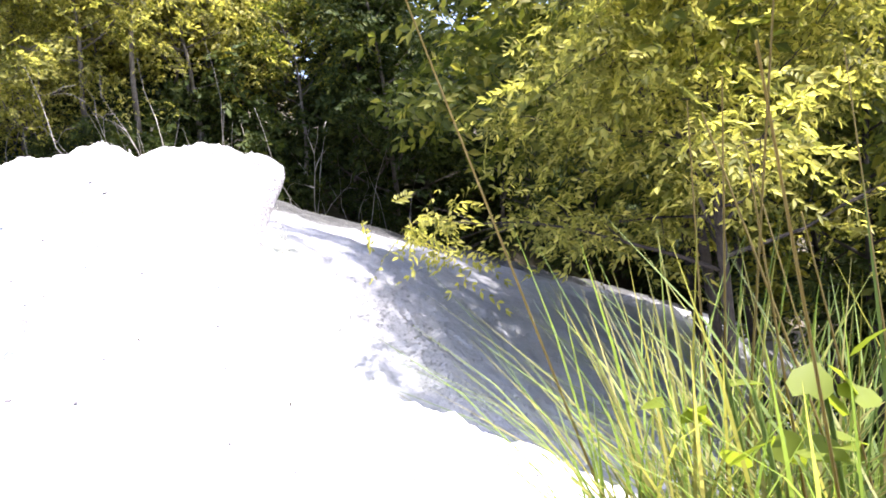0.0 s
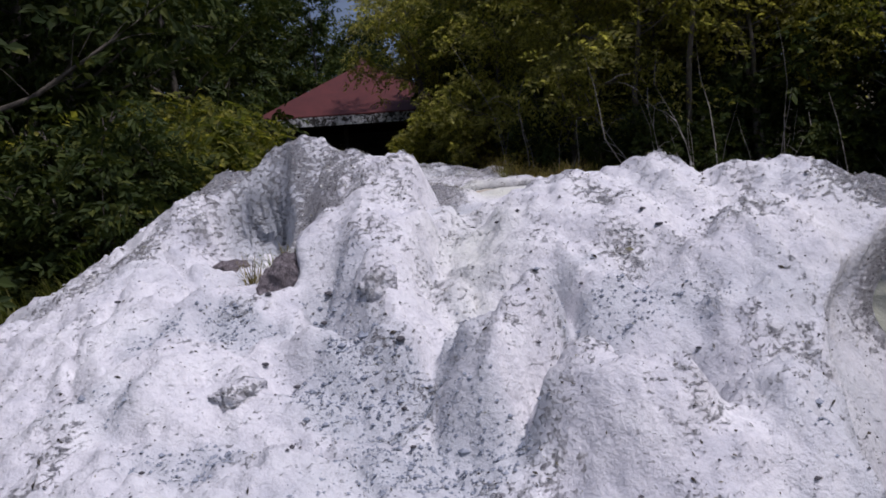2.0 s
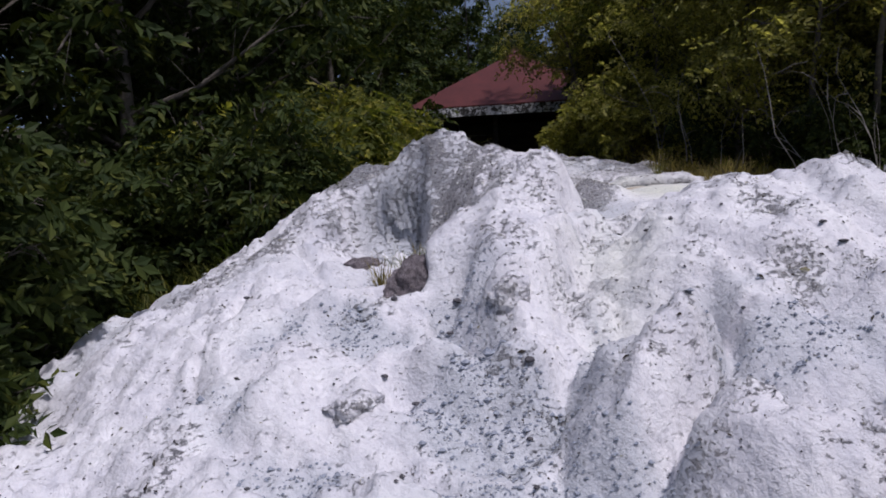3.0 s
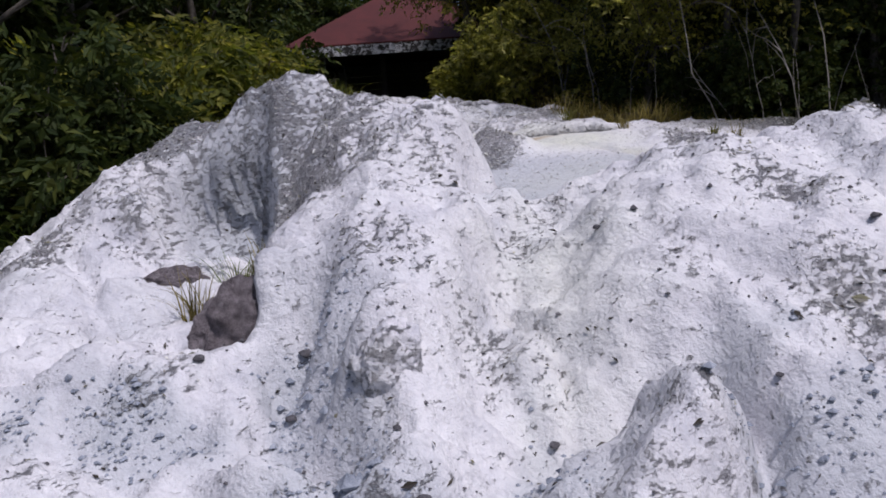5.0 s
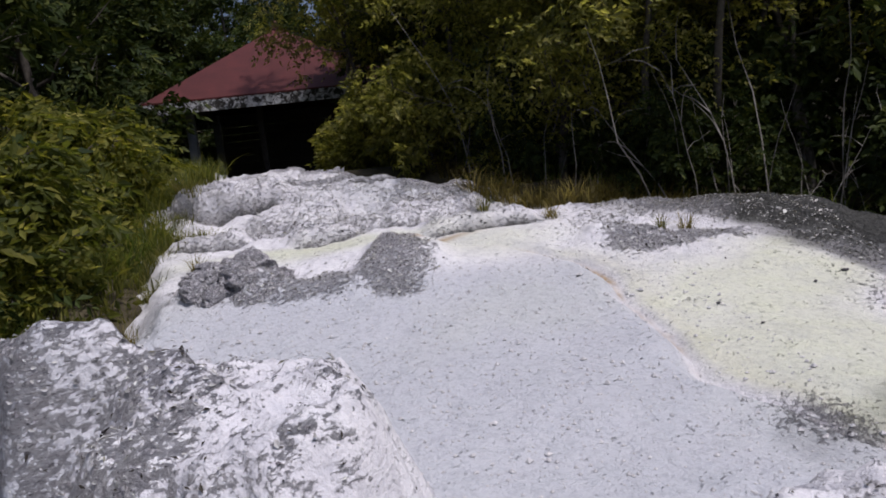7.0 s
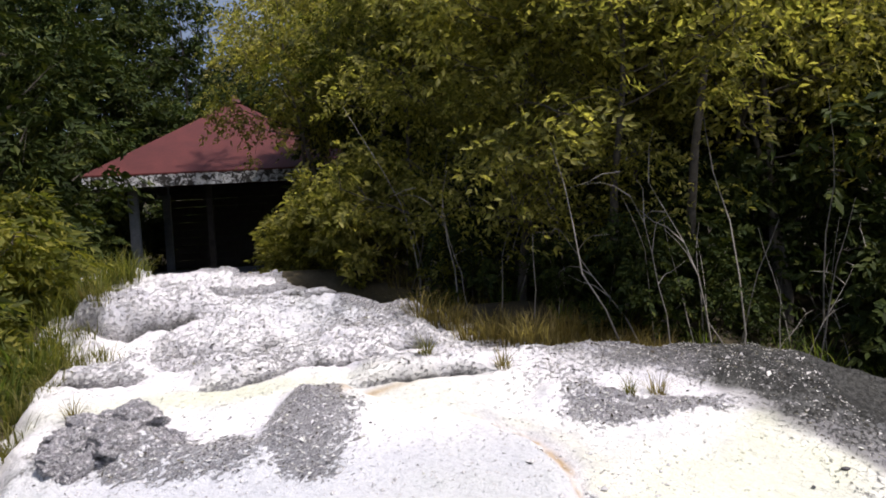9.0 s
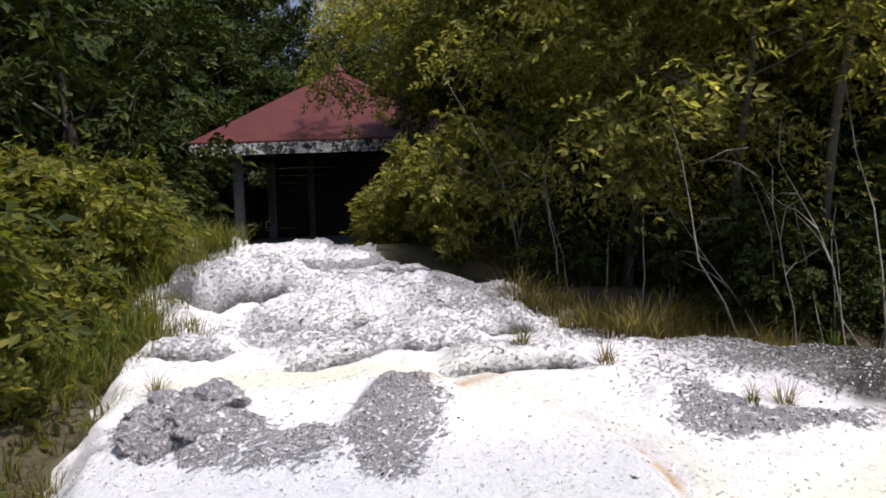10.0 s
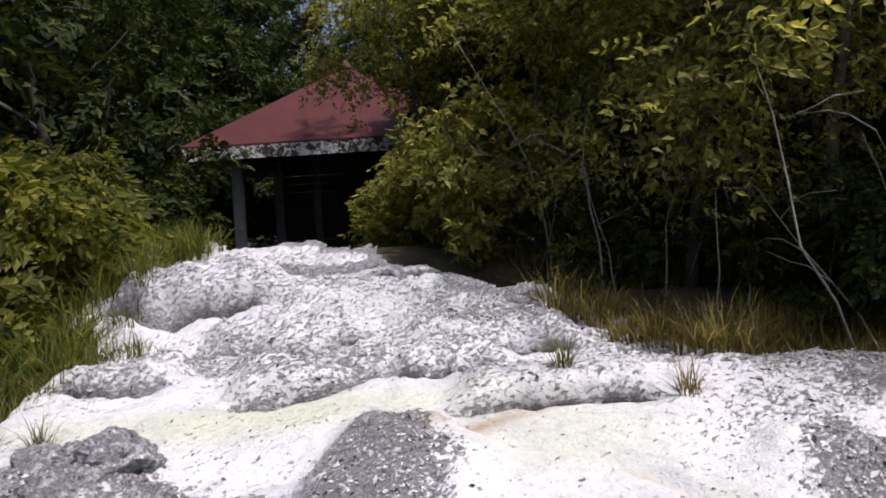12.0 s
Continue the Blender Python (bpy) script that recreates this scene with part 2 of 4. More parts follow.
def swell(u, v, at, height, size, turn=0.0, flat=1.0):
    """A rounded lump: flat over 1 gives it a broad top and steep sides."""
    c, s = math.cos(radians(turn)), math.sin(radians(turn))
    du, dv = u - at[0], v - at[1]
    a, b = (c * du + s * dv) / size[0], (-s * du + c * dv) / size[1]
    return height * np.exp(-((a * a + b * b) ** flat))


def step(x, lo, hi):
    t = np.clip((x - lo) / (hi - lo), 0, 1)
    return t * t * (3 - 2 * t)


def soft_max(a, b, k=0.08):
    h = np.clip(0.5 + 0.5 * (a - b) / k, 0, 1)
    return b + (a - b) * h + k * h * (1 - h)


def profile(x, nodes):
    """A smooth line through (x, z) nodes."""
    xs, zs = np.array(nodes, float).T
    m = np.gradient(zs, xs)
    k = np.clip(np.searchsorted(xs, x) - 1, 0, len(xs) - 2)
    h = xs[k + 1] - xs[k]
    t = np.clip((x - xs[k]) / h, 0, 1)
    return (2 * t**3 - 3 * t**2 + 1) * zs[k] + (t**3 - 2 * t**2 + t) * h * m[k] + (3 * t**2 - 2 * t**3) * zs[k + 1] + (t**3 - t**2) * h * m[k + 1]


SLOPE_LINE = [(-6, -2.6), (0, -1.3), (3, 0.25), (4.4, 1.17), (5.5, 1.34), (7, 1.54), (8, 1.78), (9, 2.05), (10.5, 2.08), (11.5, 2.50), (12.3, 2.47), (13.2, 2.80), (15, 2.30), (18, 2.25), (26, 2.25), (36, 4.0), (60, 10.0), (200, 22.0)]
CRACK_LINE = [(-4, 4.0), (2, 3.4), (4, 2.5), (5.2, 1.88), (5.9, 1.70), (6.65, 1.58), (7.3, 1.56), (7.8, 1.50), (8.05, 1.42), (8.28, 1.18), (8.6, 0.6), (8.75, 0.3), (8.95, -0.1)]


def dome(u, v, at, top, size, drop, turn=0.0, tilt=0.0, power=1.15):
    """A rounded boss that falls by drop at its rim and further beyond; tilt raises it up the slope."""
    c, s = math.cos(radians(turn)), math.sin(radians(turn))
    du, dv = u - at[0], v - at[1]
    a, b = (c * du + s * dv) / size[0], (-s * du + c * dv) / size[1]
    return top + tilt * du - drop * (a * a + b * b) ** power


def slope_height(u, v):
    """The sheet of rock behind the outcrop: a slab that climbs ahead and tips away to the right into a gully."""
    z = profile(u, SLOPE_LINE)
    fall = np.logaddexp(0, (v - 3.5) * 2.2) / 2.2
    z = z - (0.55 - 0.18 * step(u, 4, 7)) * np.minimum(fall, 14) * step(u, 14.5, 10)
    drop = np.logaddexp(0, (-v - 2.9) * 2.5) / 2.5
    return z - 0.35 * np.minimum(drop, 2.0) * step(u, 16, 10)


def apron_height(u, v):
    """The foot of the outcrop, which the walk starts on; it falls away into the gully on the right."""
    z = profile(u, [(-60, -2.0), (-6, -0.1), (-3.2, 0.12), (-1.2, 0.42), (0.0, 0.60), (0.9, 0.76), (1.7, 0.90), (2.2, 1.10), (2.6, 1.38), (3.0, 1.56), (3.55, 1.74), (3.9, 1.62), (4.4, 1.15), (5.0, 0.6)])
    z = z + 0.22 * step(v, -0.3, -1.2) * swell(u, v, (1.9, -1.0), 1.0, (0.9, 1.2))
    z = z - 0.72 * np.logaddexp(0, (v - 1.45) * 2.5) / 2.5 * step(u, -6, -1)
    return z - (0.28 + 0.05 * np.clip(u, 0, 4)) * np.minimum(np.logaddexp(0, (-v - 1.9) * 3) / 3, 2.5)


def ground_height(u, v):
    blend = step(u + 1.1 * np.maximum(v - 1.5, 0), 3.0, 4.6)
    z = apron_height(u, v) * (1 - blend) + slope_height(u, v) * blend
    bare = step(u, -2.6, -1.8) * step(u, 14.5, 12.5) * step(v + 1.3 * step(u, 5.2, 4.4), -2.75, -2.3) * step(v, 17, 16)
    dip = step(v, 1.25, 1.65) * step(u, 0.3, 0.9) * step(u, 4.4, 3.4)
    return z - 0.28 * bare - 0.7 * dip + 0.05 * fbm(u, v, 0.5, 4, 3)


# rounded bosses of the outcrop: place, top, half sizes, drop at the rim, turn, tilt
CREST = (
    ((4.17, -1.01), 2.46, (0.18, 0.44), 0.40, 0, 0.04), ((4.13, -1.28), 2.12, (0.93, 1.10), 0.42, 0, 0.37), ((3.79, -2.21), 1.61, (0.65, 0.62), 0.45, 20, 0.01),
    ((3.10, -0.31), 1.84, (0.98, 0.29), 0.36, -6, 0.20), ((3.82, -0.30), 2.16, (0.41, 0.22), 0.35, 0, 0.04), ((3.99, -0.53), 2.25, (0.38, 0.44), 0.34, 0, 0.29),
    ((3.83, 0.53), 1.76, (0.31, 0.52), 0.30, 0, 0.10),
)
RIGHT_LOBE = (
    ((3.43, 1.35), 2.11, (0.43, 0.44), 0.36, 0, 0.05), ((3.24, 0.96), 1.91, (0.82, 0.86), 0.36, 10, 0.13), ((3.60, 0.49), 1.92, (0.24, 0.36), 0.32, 0, -0.14),
    ((3.27, 2.10), 1.95, (0.62, 0.44), 0.30, 0, 0.11), ((2.72, 2.25), 1.81, (0.48, 0.42), 0.32, 0, 0.26), ((2.35, 1.72), 1.61, (0.75, 0.67), 0.36, 0, 0.42),
    ((2.31, 0.92), 1.39, (0.49, 0.40), 0.30, 0, 0.30), ((3.27, 1.81), 1.95, (0.35, 0.47), 0.30, 0, -0.01),
)
FACE = (
    ((2.43, -0.24), 1.60, (0.21, 0.17), 0.46, 0, 0.10), ((1.98, -0.98), 1.22, (0.24, 0.26), 0.26, 0, 0.10), ((2.36, -0.77), 1.38, (0.40, 0.14), 0.20, 15, 0.20),
    ((1.90, -1.30), 1.20, (0.26, 0.20), 0.22, 0, 0.10), ((2.76, -0.62), 1.66, (0.24, 0.20), 0.42, 0, 0.00), ((1.99, 0.29), 1.49, (0.51, 0.32), 0.62, 25, 0.12),
    ((1.51, 0.66), 1.27, (0.36, 0.31), 0.46, -10, -0.01), ((1.33, 0.96), 0.99, (0.35, 0.36), 0.30, 20, 0.11), ((2.10, -0.45), 1.18, (0.26, 0.22), 0.22, 0, 0.10),
    ((2.33, 0.82), 1.49, (0.32, 0.26), 0.30, 0, 0.22), ((2.13, -0.63), 1.30, (0.14, 0.31), 0.25, 0, 0.10),
)
FOOT = (
    ((1.30, -0.63), 0.97, (0.42, 0.50), 0.28, 0, 0.15), ((2.05, -1.25), 1.24, (0.45, 0.50), 0.30, 0, 0.20), ((0.55, 0.35), 0.82, (0.40, 0.45), 0.22, 0, 0.10),
    ((1.44, 1.40), 1.13, (0.45, 0.40), 0.34, 0, 0.20), ((1.60, -2.40), 0.90, (0.60, 0.60), 0.30, 0, 0.10), ((2.70, -2.20), 1.30, (0.60, 0.50), 0.35, 0, 0.15),
)


def outcrop_height(u, v):
    """The white outcrop that is climbed first: an apron with bosses grown into one another."""
    wu, wv = u + 0.065 * fbm(u, v, 1.9, 4, 12), v + 0.10 * fbm(u, v, 1.9, 4, 13)
    z = apron_height(u, v)
    wall = profile(u, [(-4, 1.8), (0.5, 1.60), (1.0, 1.48), (1.6, 1.60), (2.2, 1.90), (2.7, 2.40), (3.3, 2.66), (4.2, 2.5)])
    z = z + 0.20 * step(wu, 1.9, 2.5) * step(wv, 0.5, 1.2)
    for at, top, size, drop, turn, tilt in CREST + RIGHT_LOBE + FACE + FOOT:
        z = soft_max(dome(wu, wv, at, top, size, drop, turn, tilt), z, 0.14)
    z = z - swell(wu, wv, (3.84, -1.28), 0.22, (0.20, 0.22), 0, 1.8) - swell(wu, wv, (3.15, -1.05), 0.16, (0.45, 0.32), 0, 1.4) - swell(wu, wv, (3.62, -0.92), 0.24, (0.20, 0.15), 0, 1.5)
    z = z - swell(wu, wv, (1.80, 0.12), 0.14, (0.36, 0.14), 10, 1.5) - swell(wu, wv, (2.62, -0.60), 0.20, (0.16, 0.13), 0, 1.5) - swell(wu, wv, (2.22, -0.30), 0.14, (0.11, 0.15), 0, 1.5)
    z = z + swell(wu, wv, (3.15, -0.55), 0.12, (0.45, 0.17), 0, 2.0)
    hollow = step(wv, -0.74, -0.84) * step(wv, -1.9, -1.35) * step(wu, 2.5, 2.85) * step(wu, 3.66, 3.54)
    z = z + hollow * (np.minimum(z, 1.40 + 0.14 * (u - 2.8)) - z)
    cave = step(np.hypot((wu - 3.84) / 0.30, (wv + 1.28) / 0.26), 1.25, 0.85)
    z = z + cave * (np.minimum(z, 1.60) - z)
    crease = fbm(u, v, 0.9, 2, 15)
    z = z - 0.05 * np.exp(-((crease / 0.035) ** 2)) * step(u, 0.0, 0.8)
    over = np.maximum(wv - wall, 0)
    z = z - (2.1 * over**0.75 + 0.10 * step(wv, wall - 0.35, wall)) * step(u, 0.6, 1.6)
    z = z - 0.5 * step(v, -3.2, -4.2) - 0.4 * step(u, -2.0, -3.0)
    lumps = 0.060 * fbm(u, v, 1.7, 2, 11) + 0.042 * fbm(u, v, 4.2, 4, 21, 0.6) - 0.045 * np.abs(fbm(u, v, 2.6, 4, 24, 0.55)) + 0.02
    pits = -0.022 * step(fbm(u, v, 7.5, 2, 27), 0.45, 0.75) + 0.012 * np.abs(fbm(u, v, 13, 3, 23, 0.6))
    return z + lumps + pits


def crack_side(u, v):
    """Metres to the right of the drainage crack; below zero on the grey slab."""
    return v - profile(u, CRACK_LINE) + 0.07 * fbm(u, v, 2.2, 3, 111)


def worley(x, y, scale, seed):
    """How far each place is from the joints of an irregular block pattern, 0 on a joint."""
    x, y = np.asarray(x) * scale, np.asarray(y) * scale
    ix, iy = np.floor(x), np.floor(y)
    near = np.full(np.shape(x), 9.0)
    second = near.copy()
    for dx in (-1, 0, 1):
        for dy in (-1, 0, 1):
            cx, cy = ix + dx, iy + dy
            d = np.hypot(cx + lattice(cx, cy, seed) - x, cy + lattice(cx, cy, seed + 9) - y)
            second = np.minimum(second, np.maximum(near, d))
            near = np.minimum(near, d)
    return second - near


# overlapping crusted plates of the upper slope: place, rise, half sizes, turn
PLATES = (((9.85, -0.30), 0.12, (0.42, 0.95), -17), ((9.18, 0.85), 0.09, (0.27, 0.60), 4), ((9.90, -1.85), 0.13, (0.32, 0.55), -14), ((11.4, -2.05), 0.21, (0.26, 0.75), -3), ((12.05, -1.2), 0.12, (0.36, 0.95), 4),
          ((10.55, 0.45), 0.13, (0.36, 0.75), -14), ((10.75, -1.05), 0.10, (0.28, 0.60), -18), ((11.62, -0.2), 0.02, (0.22, 0.45), 0), ((12.75, -2.5), 0.06, (0.30, 0.70), 6))


def plate_shape(u, v, at, size, turn):
    """A plate with a steep front and a long back, and the joint under its front."""
    u, v = u + 0.14 * fbm(u, v, 1.5, 4, 131), v + 0.14 * fbm(u, v, 1.5, 4, 133)
    c, s = math.cos(radians(turn)), math.sin(radians(turn))
    du, dv = u - at[0], v - at[1]
    a, b = (c * du + s * dv) / size[0], np.abs(-s * du + c * dv) / size[1]
    wide = step(b, 1.0, 0.62)
    return wide * step(a, -1.0, -0.55) * step(a, 1.9, -0.1), wide * np.exp(-(((a + 1.0) / 0.14) ** 2)), wide * np.exp(-(((a + 1.5) / 0.32) ** 2))


def left_edge(u, v):
    """Metres inside the rock's edge on the left bank."""
    return v + profile(u, [(0, 2.2), (8.5, 2.25), (9.8, 2.62), (12, 3.15), (14, 3.4)]) + 0.22 * fbm(u, v, 1.3, 4, 95)


def rock_slope_height(u, v):
    """Detail on the slab: the upper ledges, the dark lumps and the rough right-hand field."""
    z = slope_height(u, v)
    wu, wv = u + 0.10 * fbm(u, v, 1.8, 3, 14), v + 0.10 * fbm(u, v, 1.8, 3, 16)
    rough = step(u, 8.9, 9.6)
    for at, rise, size, turn in PLATES:
        body, joint, front = plate_shape(u, v, at, size, turn)
        z = z + 1.15 * rise * body - 0.07 * joint
    z = z + rough * (0.05 * np.abs(fbm(u + 0.35 * v, v * 0.6, 1.6, 3, 31)) + 0.035 * fbm(u, v, 4.2, 4, 41, 0.6))
    for at, top, size in (((8.38, 0.0), 0.20, (0.32, 0.36)), ((8.02, -0.60), 0.07, (0.30, 0.50)), ((8.22, -1.34), 0.20, (0.34, 0.44)), ((8.33, 1.88), 0.10, (0.22, 0.28)), ((8.22, 2.48), 0.06, (0.18, 0.55)), ((9.0, 4.3), 0.08, (0.45, 1.5))):
        z = z + swell(wu, wv, at, top, size, 0, 2.0) * (1 + 0.35 * fbm(u, v, 2.6, 3, 43))
    z = z - 0.06 * np.exp(-worley(wu, wv, 5.0, 301) / 0.07) * swell(wu, wv, (8.22, -1.34), 1.0, (0.38, 0.5), 0, 2.5)
    side = crack_side(u, v)
    z = z - 0.05 * np.exp(-((side / 0.07) ** 2)) * step(u, 3.5, 5.0) * step(u, 8.9, 8.2) + 0.05 * step(side, 0.0, -0.2) * step(u, 8.3, 7.9)
    line = fbm(u * 0.7, v * 0.7, 0.8, 2, 17)
    z = z - 0.03 * np.exp(-((line / 0.02) ** 2)) * step(side, 0.1, 0.3)
    z = z - 0.26 * step(left_edge(u, v), 0.30, -0.12)
    z = z + 0.02 * fbm(u, v, 1.5, 5, 61) + 0.05 * step(v, 3.6, 4.8) * fbm(u, v, 2.5, 4, 63)
    return z


def cuts(*spans):
    """Grid lines: spans of (start, end, spacing), joined; a last growing tail on both sides."""
    xs = [np.arange(a, b, d) for a, b, d in spans]
    return np.concatenate([*xs, [spans[-1][1]]])


def overhang(u, v, z):
    """The head of the outcrop leans out over its neck on the right."""
    near = step(u, 1.5, 2.2) * step(v - 0.55 * u, 0.45, 0.85)
    lip = step(u, 2.6, 2.85) * step(u, 3.7, 3.5) * np.exp(-(((v + 0.75) / 0.16) ** 2))
    return lip * (0.05 * np.exp(-(((z - 1.48) / 0.08) ** 2)) - 0.07 * np.exp(-(((z - 1.70) / 0.12) ** 2))) + near * (0.16 * np.exp(-(((z - 1.68) / 0.24) ** 2)) - 0.20 * np.exp(-(((z - 1.10) / 0.28) ** 2)))


def undercut(u, v, z):
    """The cave under the crest goes in behind its rim, and the rim hangs out a little."""
    near = step(u, 3.72, 3.86) * step(u, 4.35, 4.2) * np.exp(-(((v + 1.28) / 0.20) ** 2))
    return near * (0.17 * np.exp(-(((z - 1.72) / 0.11) ** 2)) - 0.07 * np.exp(-(((z - 1.98) / 0.07) ** 2)))


def sheet(name, us, vs, height, material, keep=None, stains=(), smooth=True, lean=None, push=None):
    uu, vv = np.meshgrid(us, vs, indexing="ij")
    zz = height(uu, vv)
    x, y = world_xy(uu + push(uu, vv, zz) if push else uu, vv + lean(uu, vv, zz) if lean else vv)
    nu, nv = uu.shape
    n = np.arange(nu * nv).reshape(nu, nv)
    faces = np.stack([n[:-1, :-1], n[1:, :-1], n[1:, 1:], n[:-1, 1:]], -1).reshape(-1, 4)
    if keep is not None:
        k = keep(uu, vv, zz).ravel()
        faces = faces[k[faces].any(1)]
    used = np.unique(faces)
    back = np.full(nu * nv, -1)
    back[used] = np.arange(len(used))
    verts = np.stack([x, y, zz], -1).reshape(-1, 3)[used]
    ob = mesh_object(name, verts, back[faces][:, ::-1], material, smooth=smooth)
    for label, field in stains:
        a = ob.data.attributes.new(label, "FLOAT", "POINT")
        a.data.foreach_set("value", field(uu, vv, zz).ravel()[used].astype(np.float32))
    return ob


# ---- ground and rock ----
far_u = np.concatenate([-np.geomspace(2500, 8, 26), np.arange(-6, 24, 0.2), np.geomspace(24.5, 2500, 30)])
far_v = np.concatenate([-np.geomspace(2500, 8.5, 26), np.arange(-8, 14, 0.2), np.geomspace(14.5, 2500, 28)])
tagged(sheet("ground", far_u, far_v, ground_height, SOIL), "dark forest soil under trees and around the rock", "ground", kind="structure")


def crust_outcrop(u, v, z):
    c = 0.07 + swell(u, v, (4.25, -1.35), 0.30, (0.75, 0.9), 0, 1.2) + swell(u, v, (2.80, 2.40), 0.60, (0.5, 0.42)) + swell(u, v, (3.9, -0.6), 0.25, (0.4, 0.4)) + swell(u, v, (3.6, 1.30), 0.4, (0.25, 0.4))
    c = c - swell(u, v, (3.15, -1.45), 0.45, (0.42, 0.55), 0, 1.6) - swell(u, v, (3.84, -1.28), 0.5, (0.24, 0.22), 0, 1.6) + swell(u, v, (3.7, -2.2), 0.30, (0.4, 0.6)) + swell(u, v, (1.15, 1.0), 0.20, (0.35, 0.35)) + swell(u, v, (1.86, 0.22), 0.38, (0.16, 0.24)) + swell(u, v, (2.32, -0.30), 0.25, (0.12, 0.14)) + swell(u, v, (1.7, 1.6), 0.12, (0.5, 0.4)) + swell(u, v, (2.75, 0.62), 0.3, (0.15, 0.2)) + swell(u, v, (2.5, -0.25), 0.15, (0.2, 0.25)) + swell(u, v, (3.65, -0.92), 0.6, (0.25, 0.16))
    return np.clip(c + 0.28 * fbm(u, v, 3.2, 4, 71, 0.65) - 0.10 * step(u, 2.6, 2.2), 0, 1)


# hollows filled with blue-grey grit: place, half sizes, turn
GRIT_BEDS = (((2.48, -0.60), (0.16, 0.12), 0), ((2.38, -1.10), (0.16, 0.28), 0), ((2.25, -1.42), (0.18, 0.2), 0), ((2.12, 0.82), (0.18, 0.34), 0), ((2.30, 0.05), (0.30, 0.10), 0), ((2.20, -0.38), (0.22, 0.12), 0),
             ((1.85, -0.35), (0.22, 0.40), 0), ((1.75, -1.55), (0.22, 0.30), 0), ((1.40, 0.10), (0.22, 0.40), 0), ((1.45, -1.05), (0.20, 0.25), 0), ((2.45, 0.62), (0.12, 0.18), 0))


def ash_outcrop(u, v, z):
    c = swell(u, v, (2.15, 1.15), 0.8, (0.22, 0.55), 25) + swell(u, v, (2.0, 0.1), 0.8, (0.5, 0.18)) + swell(u, v, (2.5, -0.45), 0.7, (0.22, 0.22)) + swell(u, v, (3.84, -1.28), 0.9, (0.26, 0.24)) + swell(u, v, (1.2, -1.8), 0.5, (0.8, 0.4)) + swell(u, v, (0.6, 1.9), 0.8, (1.6, 0.5), -10)
    for at, size, turn in GRIT_BEDS:
        c = np.maximum(c, swell(u + 0.08 * fbm(u, v, 3.0, 3, 83), v + 0.08 * fbm(u, v, 3.0, 3, 85), at, 0.95, size, turn, 2.0))
    return np.clip(c + 0.55 * fbm(u, v, 1.5, 4, 81), 0, 0.9)


outcrop_u, outcrop_v = cuts((-4.0, -0.5, 0.05), (-0.5, 4.7, 0.024), (4.7, 5.6, 0.05)), cuts((-4.6, -2.5, 0.05), (-2.5, 3.0, 0.024), (3.0, 4.2, 0.06))
outcrop = sheet("rock_outcrop", outcrop_u, outcrop_v, outcrop_height, ROCK, lambda u, v, z: z > np.where(u > 4.2, rock_slope_height(u, v), ground_height(u, v)) - 0.2,
                [("crust", crust_outcrop), ("ash", ash_outcrop), ("sulphur", lambda u, v, z: swell(u, v, (2.9, 0.2), 0.30, (0.6, 0.22))), ("rust", lambda u, v, z: 0 * u)], lean=overhang, push=undercut)
tagged(outcrop, "large bleached white rock outcrop with grey lichen crust", "rock")


def slope_edge(u, v):
    """Above zero on the rock, below it under the forest."""
    far = profile(v, [(-6, 13.0), (-2.7, 13.39), (-0.5, 12.55), (0.17, 11.39), (1.2, 10.9), (1.9, 10.0), (3.0, 9.48), (4.9, 10.25), (6.5, 10.12), (9, 9.7), (12, 9.6), (15, 9.0), (18, 7.0)])
    return np.minimum(np.minimum(far - u, left_edge(u, v) + 0.12), 17 - v) + 0.16 * fbm(u, v, 1.3, 4, 91)


